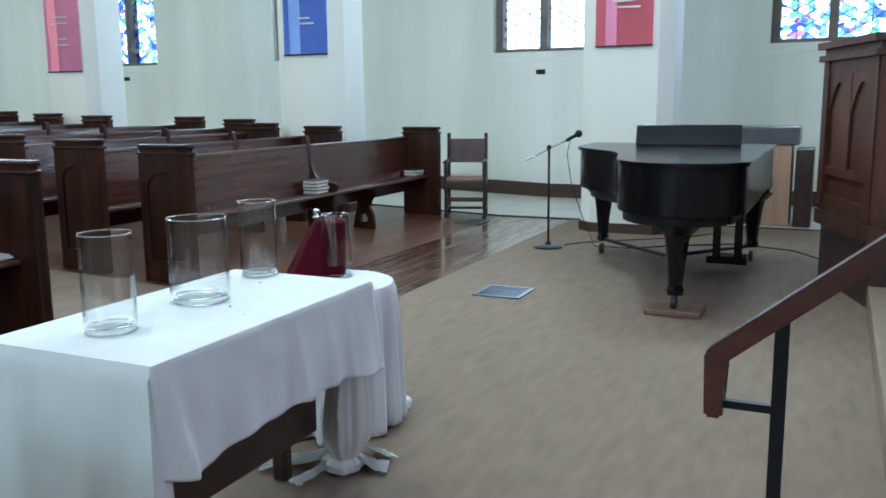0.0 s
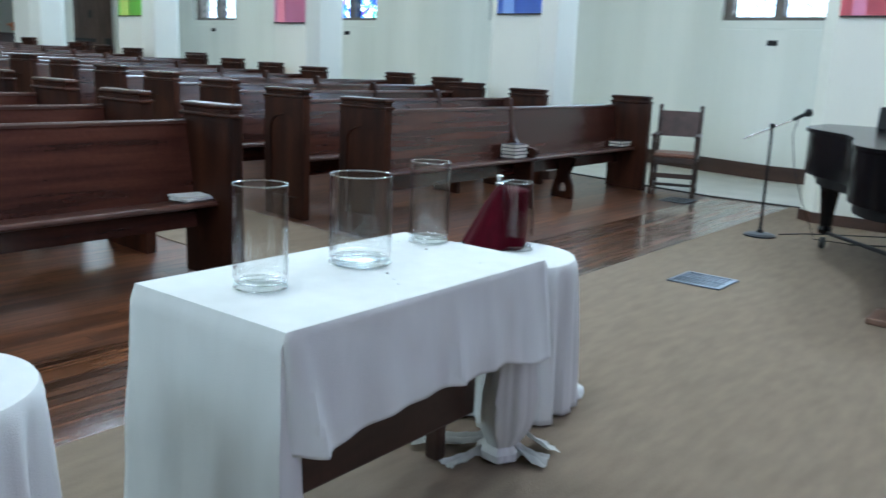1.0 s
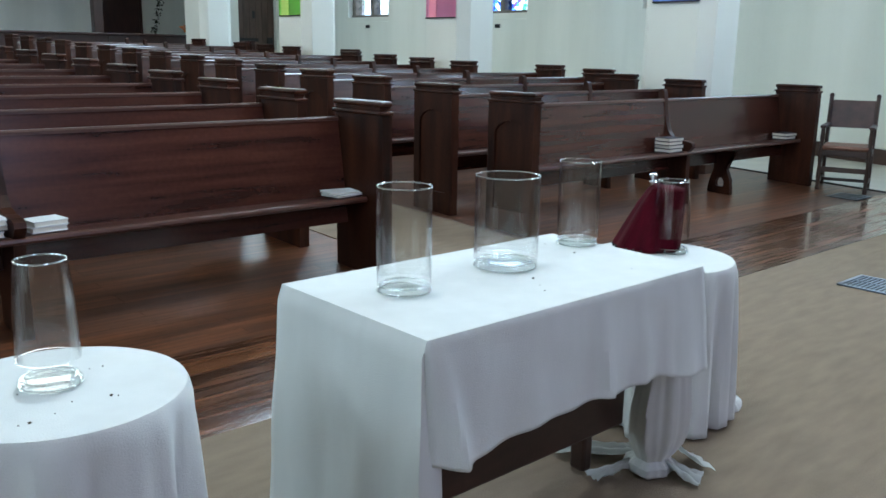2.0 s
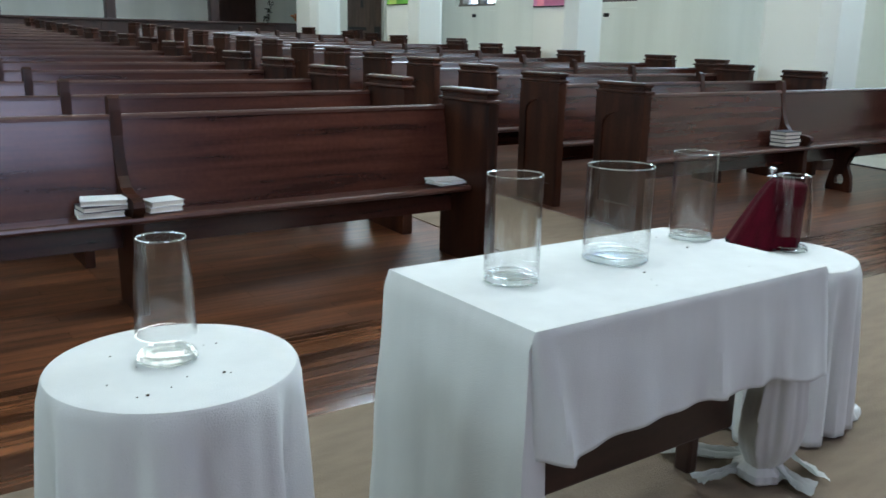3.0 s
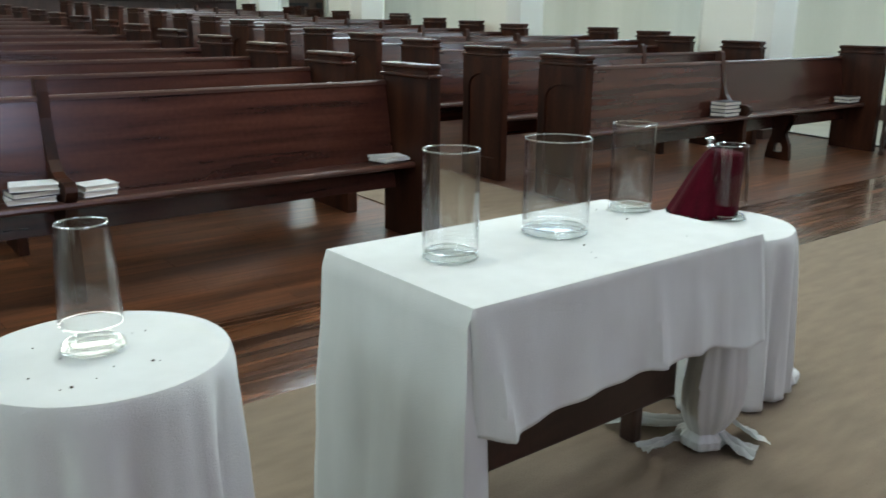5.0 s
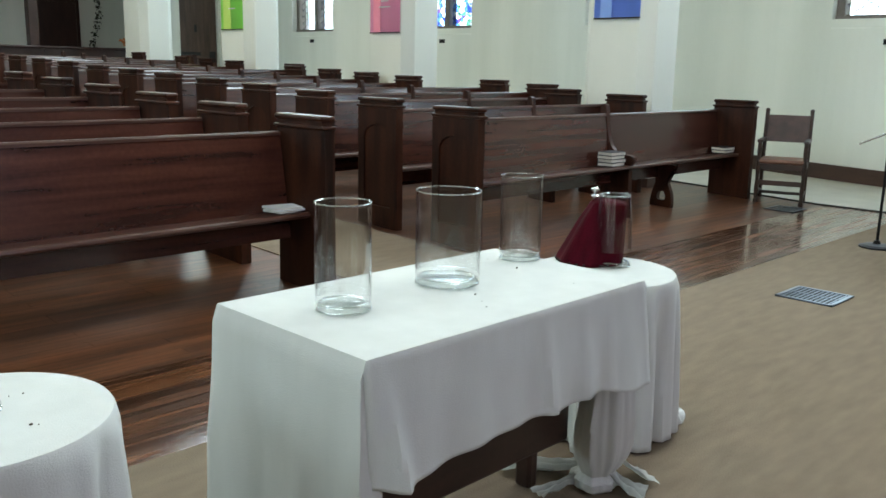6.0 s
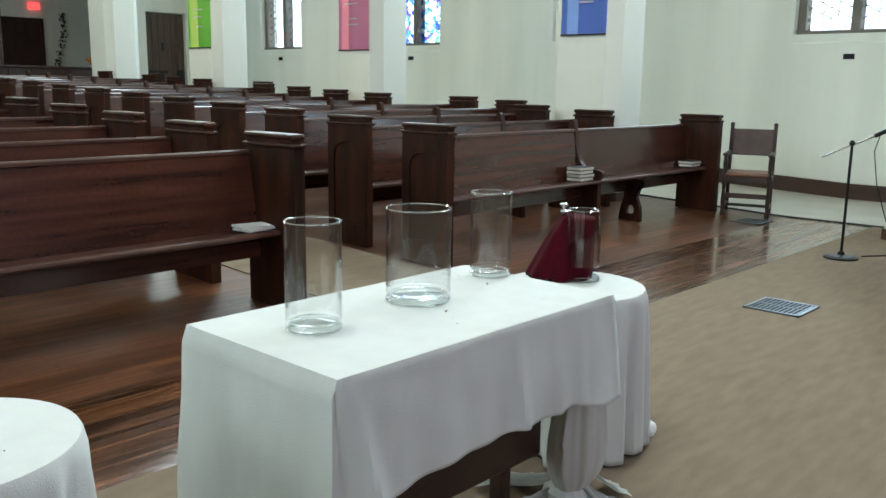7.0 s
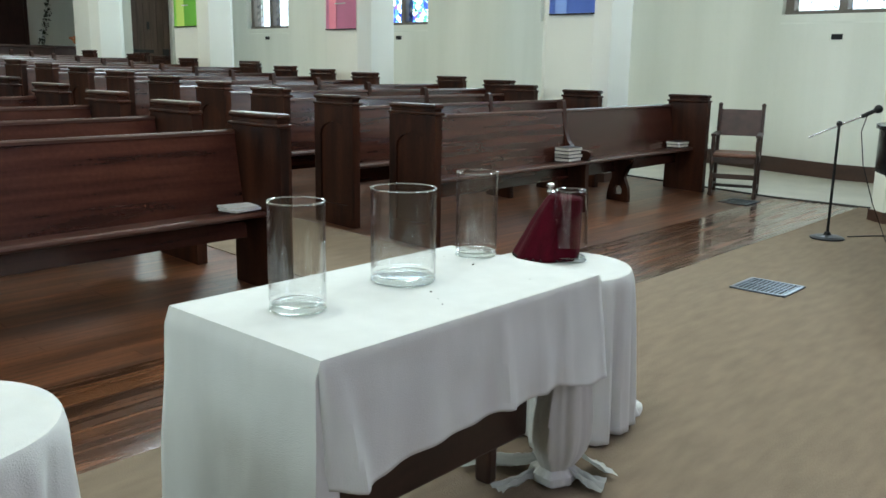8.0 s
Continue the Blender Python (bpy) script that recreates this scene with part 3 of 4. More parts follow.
def pew(x0, x1, y, z, dividers, supports, label, group, hole=False):
    """A long bench from x0 to x1 whose ends start at y; dividers and supports at x."""
    cx = (x0 + x1) / 2
    p = thing("pew", label, "pew", (cx, y, z), group=group)
    for x, s in ((x0 - cx, -1), (x1 - cx, 1)):
        e = part("end_panel", end_panel_mesh(), PEW_END, p)
        e.location.x = x
        c = part("cap", cap_mesh(), PEW_END, e, "moulded dark wooden cap")
        part("panel_frame", end_frame_mesh(s), PEW_END, e)
    a, b = x0 - cx + 0.036, x1 - cx - 0.036
    bm = bmesh.new()
    prism(bm, [(0.385, 0.29), (0.41, 0.29), (0.485, 0.66), (0.525, 0.872), (0.498, 0.875), (0.455, 0.66)], "x", a, b)
    part("backrest", bm, PEW, p)
    bm = bmesh.new()
    prism(bm, [(0.49, 0.873), (0.492, 0.888), (0.503, 0.897), (0.522, 0.897), (0.534, 0.888), (0.534, 0.873)], "x", a, b)
    part("top_rail", bm, PEW_EDGE_SHINE, p, "worn glossy top rail, its highlight painted as a paler tone")
    bm = bmesh.new()
    prism(bm, [(0.17, 0.430), (0.43, 0.420), (0.43, 0.447), (0.30, 0.452), (0.17, 0.463), (0.155, 0.457), (0.15, 0.445), (0.156, 0.434)], "x", a, b)
    part("seat", bm, PEW_EDGE_SHINE, p, "dark seat board with a worn front edge, highlight painted as a paler tone")
    for x in dividers:
        d = part("divider", divider_mesh(), PEW_END, p, "curved arm divider")
        d.location.x = x - cx
    for x in supports:
        s = part("support", support_mesh(hole), PEW_END, p)
        s.location.x = x - cx
    for o in p.children_recursive:
        o.data.transform(Matrix.Diagonal((1, PEW_NARROW, PEW_TALL, 1)))
    return p


CENTRE_X0, CENTRE_X1 = -5.3, 2.98
CENTRE_Y, RIGHT_Y = 3.86, 4.09
first = pew(CENTRE_X0, CENTRE_X1, CENTRE_Y, ground(CENTRE_Y), (1.05, -1.0, -3.1), (0.0, -2.0), "long dark-stained wooden pew of the centre block", "centre block pews")
for k in range(1, 16):
    yy = CENTRE_Y + 0.88 * k
    row = copy_thing(first, pose((CENTRE_X0 + CENTRE_X1) / 2, yy, ground(yy)))
    for o in row.children:
        if o.name.startswith("divider"):
            o.location.x -= 0.033 * k
RIGHT_ENDS = (8.71, 7.95, 7.98, 8.69, 8.75, 7.99, 7.98, 8.0, 8.0, 8.6, 8.0, 8.0, 8.0, 8.6, 8.0)
for k, xe in enumerate(RIGHT_ENDS):
    yy = RIGHT_Y + 0.86 * k
    pew(4.50 + 0.01 * min(k, 4), xe, yy, ground(yy), (6.64,), (7.45,),
        "dark wooden pew of the side block beside the pillars" if k else "front dark wooden pew beside the leather armchair", "side block pews", hole=(k == 0))


# ---- books on the pews ----
def book(x, y, z, w, d, h, rz, cover, label, group):
    b = thing("hymnal", label, "book", (x, y, z), rz, group)
    part("page_block", boxes((-w / 2 + 0.004, w / 2 - 0.004, -d / 2 + 0.004, d / 2, 0.003, h - 0.003)), PAGE, b, "cream page block")
    part("cover", boxes((-w / 2, w / 2, -d / 2, d / 2, 0, 0.003), (-w / 2, w / 2, -d / 2, d / 2, h - 0.003, h), (-w / 2, w / 2, d / 2, d / 2 + 0.003, 0, h)), cover, b)
    return b


SEAT_Z = 0.475
for i, (dx, rz, cov) in enumerate(((0, 3, BOOK_COVER), (0.008, -4, BOOK_COVER), (-0.006, 2, BOOK_COVER), (0.004, -2, BOOK_COVER))):
    book(6.46 + dx, RIGHT_Y + 0.23, ground(RIGHT_Y) + SEAT_Z + 0.003 + i * 0.031, 0.21, 0.15, 0.029, rz, cov, "thick hymnal stacked on the front pew by its divider", "hymnals")
for i, rz in enumerate((2, -5)):
    book(8.56, RIGHT_Y + 0.25, ground(RIGHT_Y) + SEAT_Z + 0.003 + i * 0.031, 0.21, 0.15, 0.029, rz, BOOK_COVER, "hymnal lying at the end of the front pew", "hymnals")
for i, rz in enumerate((-6, 4, -12)):
    book(0.91 + 0.01 * i, CENTRE_Y + 0.245, ground(CENTRE_Y) + SEAT_Z + 0.003 + i * 0.027, 0.20, 0.14, 0.025, rz, WHITE_COVER if i != 1 else BOOK_COVER, "pale hymnal in a stack on the centre front pew", "hymnals")
for i, rz in enumerate((5, 8)):
    book(1.19 + 0.005 * i, CENTRE_Y + 0.24, ground(CENTRE_Y) + SEAT_Z + 0.003 + i * 0.027, 0.16, 0.13, 0.025, rz, WHITE_COVER, "pale hymnal on the centre front pew", "hymnals")
book(2.85, CENTRE_Y + 0.245, ground(CENTRE_Y) + SEAT_Z + 0.003, 0.20, 0.14, 0.012, 8, WHITE_COVER, "thin white booklet at the pew end", "hymnals")
book(2.84, CENTRE_Y + 0.255, ground(CENTRE_Y) + SEAT_Z + 0.017, 0.19, 0.14, 0.012, -10, WHITE_COVER, "thin white booklet at the pew end", "hymnals")


# ---- leather armchair beside the front pew ----
def armchair(x, y, rz):
    c = thing("armchair", "old carved wooden armchair with brown leather back and seat", "chair", (x, y, 0), rz)
    # local: faces -y, back at +y
    for sx in (-0.22, 0.22):
        bm = bmesh.new()
        lathe(bm, [(0.020, 0), (0.024, 0.03), (0.016, 0.06), (0.022, 0.16), (0.016, 0.28), (0.024, 0.36), (0.024, 0.42), (0.016, 0.46), (0.022, 0.54), (0.018, 0.64)], 12, sx, -0.21)
        part("front_leg", bm, TABLE_WOOD, c, smooth=True)
        bm = bmesh.new()
        tube(bm, [(sx, 0.20, 0.0), (sx, 0.20, 0.42), (sx, 0.23, 0.70), (sx, 0.26, 0.93)], 0.020, 8)
        ball(bm, sx, 0.262, 0.945, 0.024, n=10)
        part("back_post", bm, TABLE_WOOD, c, smooth=True)
        bm = boxes((sx - 0.028, sx + 0.028, -0.25, 0.22, 0.635, 0.665), bevel=0.01)
        part("armrest", bm, TABLE_WOOD, c)
        part("side_stretcher", boxes((sx - 0.014, sx + 0.014, -0.20, 0.20, 0.09, 0.12)), TABLE_WOOD, c)
    part("seat_frame", boxes((-0.235, 0.235, -0.225, 0.215, 0.36, 0.42), bevel=0.006), TABLE_WOOD, c)
    part("seat", boxes((-0.225, 0.225, -0.23, 0.21, 0.42, 0.465), bevel=0.02), SEAT_LEATHER, c, "reddish-brown leather seat")
    bm = bmesh.new()
    box(bm, -0.205, 0.205, -0.012, 0.012, 0.0, 0.28, bevel=0.006)
    b = part("backrest", bm, LEATHER, c, "worn dark brown leather back panel")
    b.matrix_basis = pose(0, 0.232, 0.62, -8)
    part("cross_stretcher", boxes((-0.21, 0.21, -0.012, 0.012, 0.09, 0.12)), TABLE_WOOD, c)
    part("front_stretcher", boxes((-0.21, 0.21, -0.222, -0.198, 0.20, 0.25)), TABLE_WOOD, c)
    return c


armchair(8.87, 3.82, -71)


# ---- floor register ----
def floor_vent(x0, x1, y0, y1, z, nx):
    v = thing("floor_vent", "steel floor register with slats set into the carpet", "vent", ((x0 + x1) / 2, (y0 + y1) / 2, z))
    a, b = (x1 - x0) / 2, (y1 - y0) / 2
    # no real shaft: a flat black plate paints the shade between the slats
    part("shaft", boxes((-a, a, -b, b, -0.002, 0.001)), VENT_SHADE, v)
    bm = boxes((-a, a, -b, -b + 0.022, 0, 0.008), (-a, a, b - 0.022, b, 0, 0.008), (-a, -a + 0.022, -b, b, 0, 0.008), (a - 0.022, a, -b, b, 0, 0.008))
    part("frame", bm, STEEL, v)
    for k in range(nx):
        yy = -b + 0.022 + (2 * b - 0.044) * (k + 0.5) / nx
        part("slat", boxes((-a + 0.022, a - 0.022, yy - 0.0045, yy + 0.0045, 0.001, 0.006)), STEEL, v)
    part("bar", boxes((-0.006, 0.006, -b + 0.02, b - 0.02, 0.002, 0.007)), STEEL, v)
    return v


floor_vent(5.03, 5.37, 1.80, 2.14, 0.004, 11)
g = floor_vent(8.28, 8.62, 3.42, 3.72, 0.004, 9)
g["label"] = "dark floor register in the wood floor by the armchair"


# ---- communion table with cloth ----
TX0, TX1, TY0, TY1, TZ = 1.047, 2.04, 1.243, 1.79, 0.755
t = thing("table", "dark wooden trestle table under a white cloth", "table", ((TX0 + TX1) / 2, (TY0 + TY1) / 2, 0))
hx, hy = (TX1 - TX0) / 2 - 0.012, (TY1 - TY0) / 2 - 0.012
part("tabletop", boxes((-hx, hx, -hy, hy, TZ - 0.035, TZ - 0.006), bevel=0.005), TABLE_WOOD, t)
for x in (-hx + 0.05, hx + 0.015):
    part("trestle_leg", boxes((x - 0.022, x + 0.022, 0.08, 0.14, 0.0, TZ - 0.035), bevel=0.01), TABLE_WOOD, t)
part("stretcher", boxes((-hx + 0.03, hx + 0.05, -0.022, 0.022, 0.19, 0.40), bevel=0.008), TABLE_WOOD, t, "deep dark wooden stretcher board")


def thicken(ob):
    """Gives a draped cloth its thickness."""
    s = ob.modifiers.new("thickness", "SOLIDIFY")
    s.thickness, s.offset = 0.0018, 0.0


def sheet(bm, fn, nu, nv):
    grid = [[bm.verts.new(fn(u / nu, v / nv)) for u in range(nu + 1)] for v in range(nv + 1)]
    for v in range(nv):
        for u in range(nu):
            bm.faces.new((grid[v][u], grid[v][u + 1], grid[v + 1][u + 1], grid[v + 1][u]))
    return grid


def smoothstep(a, b, x):
    x = min(1.0, max(0.0, (x - a) / (b - a)))
    return x * x * (3 - 2 * x)


def cloth_top(u, v):
    x, y = TX0 + (TX1 - TX0) * u, TY0 + (TY1 - TY0) * v
    e = min(u * (TX1 - TX0), (1 - u) * (TX1 - TX0), v * (TY1 - TY0), (1 - v) * (TY1 - TY0))
    return x, y, TZ - 0.0015 * (1 - smoothstep(0, 0.012, e)) + 0.0010 * smoothstep(0, 0.02, e) * noise.noise((x * 9, y * 9, 0))


def cloth_left(u, v):
    """The short end that falls to the floor, running on a little behind the front fall: v downwards."""
    turn = 0.75
    z = TZ - 0.0015 - v * (TZ - 0.022)
    if u <= turn:
        f = u / turn
        y = TY1 + (TY0 - TY1) * f
        out = 0.010 * smoothstep(0, 0.05, v) + v ** 0.8 * (0.014 + 0.017 * math.sin(f * 11 + 0.6 + 1.4 * v) + 0.004 * math.sin(f * 29 + 3 * v))
        out = out * (1 - 0.6 * smoothstep(0.85, 1.0, f)) + 0.010 * smoothstep(0.85, 1.0, f) * smoothstep(0, 0.05, v)
        y += 0.035 * v * smoothstep(0.5, 0.0, f)
        x = TX0 - out - 0.005 * smoothstep(0, 0.2, v) * noise.noise((y * 7, 1.7, v * 4))
        if v > 0.93:
            x -= 0.04 * (v - 0.93) / 0.07 * (0.5 + 0.5 * math.sin(f * 21)) * (1 - smoothstep(0.8, 1.0, f))
        return x, y, z
    f = (u - turn) / (1 - turn)
    x = TX0 - 0.010 * smoothstep(0, 0.05, v) * (1 - f) + f * (0.03 + 0.035 * v)
    return x, TY0 + 0.001 - 0.010 * v * math.sin(f * 3.1), z


def front_drop(u):
    return 0.262 + 0.026 * smoothstep(0.35, 0.06, u) - 0.012 * smoothstep(0.04, 0.0, u) + 0.055 * smoothstep(0.78, 1.0, u)


def cloth_front(u, v):
    """The long side: a slanting fold springs from the near corner, the far corner hangs in a point."""
    x = TX0 + (TX1 - TX0) * u
    fold = 0.006 * math.sin(u * 21 + 0.4) + 0.006 * math.sin(u * 43 + 1.2) + 0.004 * math.sin(u * 9) + 0.024 * math.exp(-((u - 0.56 - 0.015 * v) / 0.018) ** 2) + 0.018 * math.exp(-((u - 0.83) / 0.022) ** 2) + 0.012 * math.exp(-((u - 0.72) / 0.02) ** 2)
    y = TY0 - (0.004 * smoothstep(0, 0.04, v) + v * (0.018 + 0.8 * fold)) * smoothstep(0.0, 0.07, u)
    spring = (u - 0.015 - 0.055 * v) / (0.018 + 0.012 * v)
    y -= 0.030 * v ** 0.7 * math.exp(-spring * spring)
    x -= 0.010 * smoothstep(0, 0.05, v) * (1 - smoothstep(0, 0.04, u)) - 0.018 * v * smoothstep(0.12, 0.0, u)
    y -= 0.004 * smoothstep(0, 0.2, v) * noise.noise((x * 7, 3.1, v * 2.5))
    x += v * 0.075 * smoothstep(0.86, 1.0, u)
    y += 0.03 * v * smoothstep(0.9, 1.0, u)
    return x, y, TZ - 0.0015 - v * front_drop(u)


def cloth_back(u, v):
    x = TX1 + (TX0 - TX1) * u
    return x, TY1 + 0.012 * smoothstep(0, 0.05, v) + v * (0.02 + 0.015 * math.sin(u * 24)), TZ - 0.0015 - v * 0.30


def cloth_right(u, v):
    """The far short end, drawn together into the knotted fall."""
    pull = smoothstep(0.1, 0.9, v)
    y0 = TY0 + (TY1 - TY0) * u
    y = y0 * (1 - 0.85 * pull) + 1.39 * 0.85 * pull
    x = TX1 + 0.012 * smoothstep(0, 0.05, v) + v * (0.04 + 0.020 * math.sin(u * 19)) + 0.02 * smoothstep(0.2, 0.7, v)
    return x, y, TZ - 0.0015 - v * 0.36


bm = bmesh.new()
sheet(bm, cloth_top, 60, 36)
sheet(bm, cloth_left, 48, 40)
sheet(bm, cloth_front, 60, 30)
sheet(bm, cloth_back, 60, 12)
sheet(bm, cloth_right, 36, 36)
bmesh.ops.remove_doubles(bm, verts=bm.verts[:], dist=0.0002)
bmesh.ops.recalc_face_normals(bm, faces=bm.faces[:])
for e in bm.edges:
    a, b = e.verts[0].co, e.verts[1].co
    if abs(a.z - TZ + 0.0015) < 1e-5 and abs(b.z - TZ + 0.0015) < 1e-5:
        e.smooth = False
cl = link("tablecloth", bm, CLOTH, smooth=True)
thicken(cl)
tagged(cl, "white cloth draped over the trestle table, one end on the floor", "tablecloth")


def gathered(name, foot, top, profile, seed, label):
    """Cloth gathered into a leaning bundle of folds, from foot to top in plan."""
    bm = bmesh.new()
    high = profile[-1][1]

    def wave(a, k):
        return 1 + 0.07 * math.sin(3 * a + seed + 0.25 * k) - 0.13 * abs(math.sin(3.5 * a + 2 * seed + 0.15 * k)) ** 0.7 + 0.02 * math.sin(17 * a + k)
    lathe(bm, profile, 96, 0, 0, wave)
    for v in bm.verts:
        f = v.co.z / high
        v.co.x += foot[0] + (top[0] - foot[0]) * f
        v.co.y += foot[1] + (top[1] - foot[1]) * f
    return tagged(link(name, bm, CLOTH, smooth=True), label, "cloth")


gathered("knotted_cloth", (2.20, 1.47), (2.09, 1.36), [(0.070, 0.006), (0.085, 0.02), (0.082, 0.045), (0.058, 0.065), (0.070, 0.09), (0.088, 0.13), (0.096, 0.18), (0.094, 0.25), (0.085, 0.33),
         (0.075, 0.41), (0.068, 0.48), (0.055, 0.53)], 3, "gathered white cloth tied in a knot on the carpet")


def flap(cx, cy, turn, length, wide, lift):
    """A loose end of cloth that runs out over the carpet from the knot, with a buckle in it."""
    c, s = math.cos(math.radians(turn)), math.sin(math.radians(turn))

    def at(u, v):
        a, w = u * length, (v - 0.5) * wide * (0.35 + 0.65 * u)
        z = 0.008 + lift * (1 - u) ** 1.5 + 0.022 * abs(math.sin(v * 7 + u * 3 + turn)) * (1 - 0.5 * u) + 0.014 * abs(noise.noise((a * 24, w * 24, turn)))
        return cx + c * a - s * w, cy + s * a + c * w, z
    bm = bmesh.new()
    sheet(bm, at, 16, 14)
    bmesh.ops.solidify(bm, geom=bm.faces[:], thickness=0.002)
    tagged(link("cloth_end", bm, CLOTH, smooth=True), "loose end of the white cloth lying on the carpet", "cloth", "cloth ends")


flap(2.22, 1.53, 118, 0.26, 0.15, 0.03)
flap(2.16, 1.50, 165, 0.17, 0.07, 0.02)


flap(2.215, 1.445, -25, 0.17, 0.13, 0.13)
flap(2.20, 1.43, -68, 0.13, 0.10, 0.05)


# ---- small round tables ----
def round_table(cx, cy, r, z, seed, label):
    t = thing("round_table", "small round pedestal table hidden under a white cloth", "table", (cx, cy, 0), group="small round tables")
    bm = bmesh.new()
    lathe(bm, [(r - 0.02, z - 0.03), (r - 0.008, z - 0.022), (r - 0.008, z - 0.006), (r - 0.02, z - 0.003)], 40)
    part("tabletop", bm, TABLE_WOOD, t)
    bm = bmesh.new()
    lathe(bm, [(0.13, 0.0), (0.12, 0.03), (0.035, 0.07), (0.03, z - 0.06), (0.08, z - 0.03)], 24)
    part("pedestal", bm, TABLE_WOOD, t)
    bm = bmesh.new()
    n, rings = 128, []
    rows = [0.0, 0.35, 0.7, 0.93, 0.985, 1.0]
    for f in rows:
        rings.append([(r * f * math.cos(2 * math.pi * i / n), r * f * math.sin(2 * math.pi * i / n), z - (0.008 if f == 1.0 else 0.002 if f > 0.98 else 0)) for i in range(n)])
    rnd = random.Random(seed)
    ph = [rnd.uniform(0, 6.28) for _ in range(4)]
    steps = 26
    for k in range(1, steps + 1):
        v = k / steps
        ring = []
        for i in range(n):
            a = 2 * math.pi * i / n
            tilt = 0.35 * v
            w = 1.3 * (2 * abs(math.sin(4.5 * a + ph[0] + 0.25 * v)) ** 0.8 - 1.2) + 0.7 * math.sin(15 * a + ph[1] + tilt) + 0.4 * math.sin(26 * a + ph[2] - tilt)
            rr = r + 0.004 + v * 0.003 + (v ** 0.7) * 0.028 * w
            ring.append((rr * math.cos(a), rr * math.sin(a), z - 0.008 - v * (z - 0.020)))
        rings.append(ring)
    vs = [[bm.verts.new(p) for p in ring] for ring in rings[1:]]
    c = bm.verts.new((0, 0, z))
    for i in range(n):
        bm.faces.new((c, vs[0][i], vs[0][(i + 1) % n]))
    for lo, hi in zip(vs, vs[1:]):
        for i in range(n):
            bm.faces.new((lo[i], hi[i], hi[(i + 1) % n], lo[(i + 1) % n]))
    cloth = link("round_tablecloth", bm, CLOTH, smooth=True)
    thicken(cloth)
    cloth.location = (cx, cy, 0.001)
    tagged(cloth, label, "tablecloth", "round tablecloths")
    return t


R1 = (0.432, 1.537, 0.225, 0.72)
R2 = (2.62, 1.765, 0.262, 0.60)
round_table(*R1, 1, "white cloth hanging in folds to the floor over a round table")
round_table(*R2, 5, "white cloth over the low round table behind the trestle table")
bm = bmesh.new()
rnd = random.Random(9)
for cx, cy in ((0.60, 1.33), (0.66, 1.44), (2.86, 1.57)):
    for k in range(3):
        n0 = len(bm.verts)
        bmesh.ops.create_icosphere(bm, subdivisions=2, radius=0.028, matrix=Matrix.Translation((cx + rnd.uniform(-.03, .03), cy + rnd.uniform(-.03, .03), 0.02)) @ Matrix.Diagonal((1.3, 0.8, 0.8, 1)))
        bm.verts.ensure_lookup_table()
        for v in bm.verts[n0:]:
            v.co += 0.015 * noise.noise_vector(v.co * 25)
            v.co.z = max(0.006, v.co.z)
tagged(link("cloth_hem_ends", bm, CLOTH, smooth=True), "crumpled white cloth ends lying on the carpet", "cloth", kind="stuff")


# ---- glass vases ----
def vase(x, y, z, profile, base, label):
    """A glass cylinder: a thin wall with a rim on a thick base disc."""
    v = thing("vase", label, "vase", (x, y, z), group="glass vases")
    wall = [(r, h) for r, h in profile if h >= base]
    inner = [(r - 0.003, h) for r, h in wall]
    bm = bmesh.new()
    lathe(bm, wall + [(wall[-1][0] - 0.0015, wall[-1][1] + 0.0015)] + inner[::-1], 64, closed=True)
    part("wall", bm, VASE_GLASS, v, smooth=True)
    r0 = wall[0][0]
    bm = bmesh.new()
    lathe(bm, [(r0 - 0.006, 0.0), (r0 - 0.001, 0.004), (r0 - 0.0005, base - 0.002), (r0 - 0.004, base - 0.0005), (r0 * 0.5, base - 0.003)], 64)
    part("base", bm, BASE_GLASS, v, "thick clear glass base", smooth=True)
    # extra glossy rings that stand in for the highlights round the base
    for rad, hgt, fat in ((r0 * 0.84, base + 0.002, 0.0028), (r0 - 0.004, 0.004, 0.0022)):
        bm = bmesh.new()
        lathe(bm, [(rad + 1.8 * fat * math.cos(2 * math.pi * k / 8), hgt + fat * math.sin(2 * math.pi * k / 8)) for k in range(8)], 64, closed=True, wave=lambda a, k: 1 + 0.02 * math.sin(3 * a + x * 9))
        part("highlight_ring", bm, RIM_GLASS, v, "glossy ring added as the highlight round the glass base", smooth=True)
    bm = bmesh.new()
    rr, hh = wall[-1]
    ring = [(rr - 0.0015 + 0.0019 * math.cos(2 * math.pi * k / 8), hh + 0.0015 + 0.0019 * math.sin(2 * math.pi * k / 8)) for k in range(8)]
    lathe(bm, ring, 64, closed=True)
    part("rim", bm, RIM_GLASS, v, "polished glass rim", smooth=True)
    return v


def cylinder_profile(r, h):
    return [(r - 0.004, 0.0), (r, 0.005), (r, 0.025), (r, h * 0.35), (r, h * 0.7), (r, h)]


vase(1.236, 1.55, TZ + 0.001, cylinder_profile(0.066, 0.252), 0.016, "tall clear glass cylinder vase on the white cloth")
vase(1.604, 1.572, TZ + 0.001, cylinder_profile(0.086, 0.245), 0.016, "wide clear glass cylinder vase on the white cloth")
vase(1.98, 1.638, TZ + 0.001, cylinder_profile(0.062, 0.25), 0.014, "narrow clear glass cylinder vase on the white cloth")
tapered = [(0.050, 0.0), (0.054, 0.006), (0.055, 0.05), (0.054, 0.10), (0.052, 0.15), (0.047, 0.20), (0.044, 0.228)]
vase(0.427, 1.556, R1[3] + 0.003, tapered, 0.013, "clear glass vase narrowing to its rim on the round table")
vase(2.70, 1.785, R2[3] + 0.003, [(r * 1.27, h * 1.16) for r, h in tapered], 0.015, "clear glass vase in front of the red cone")

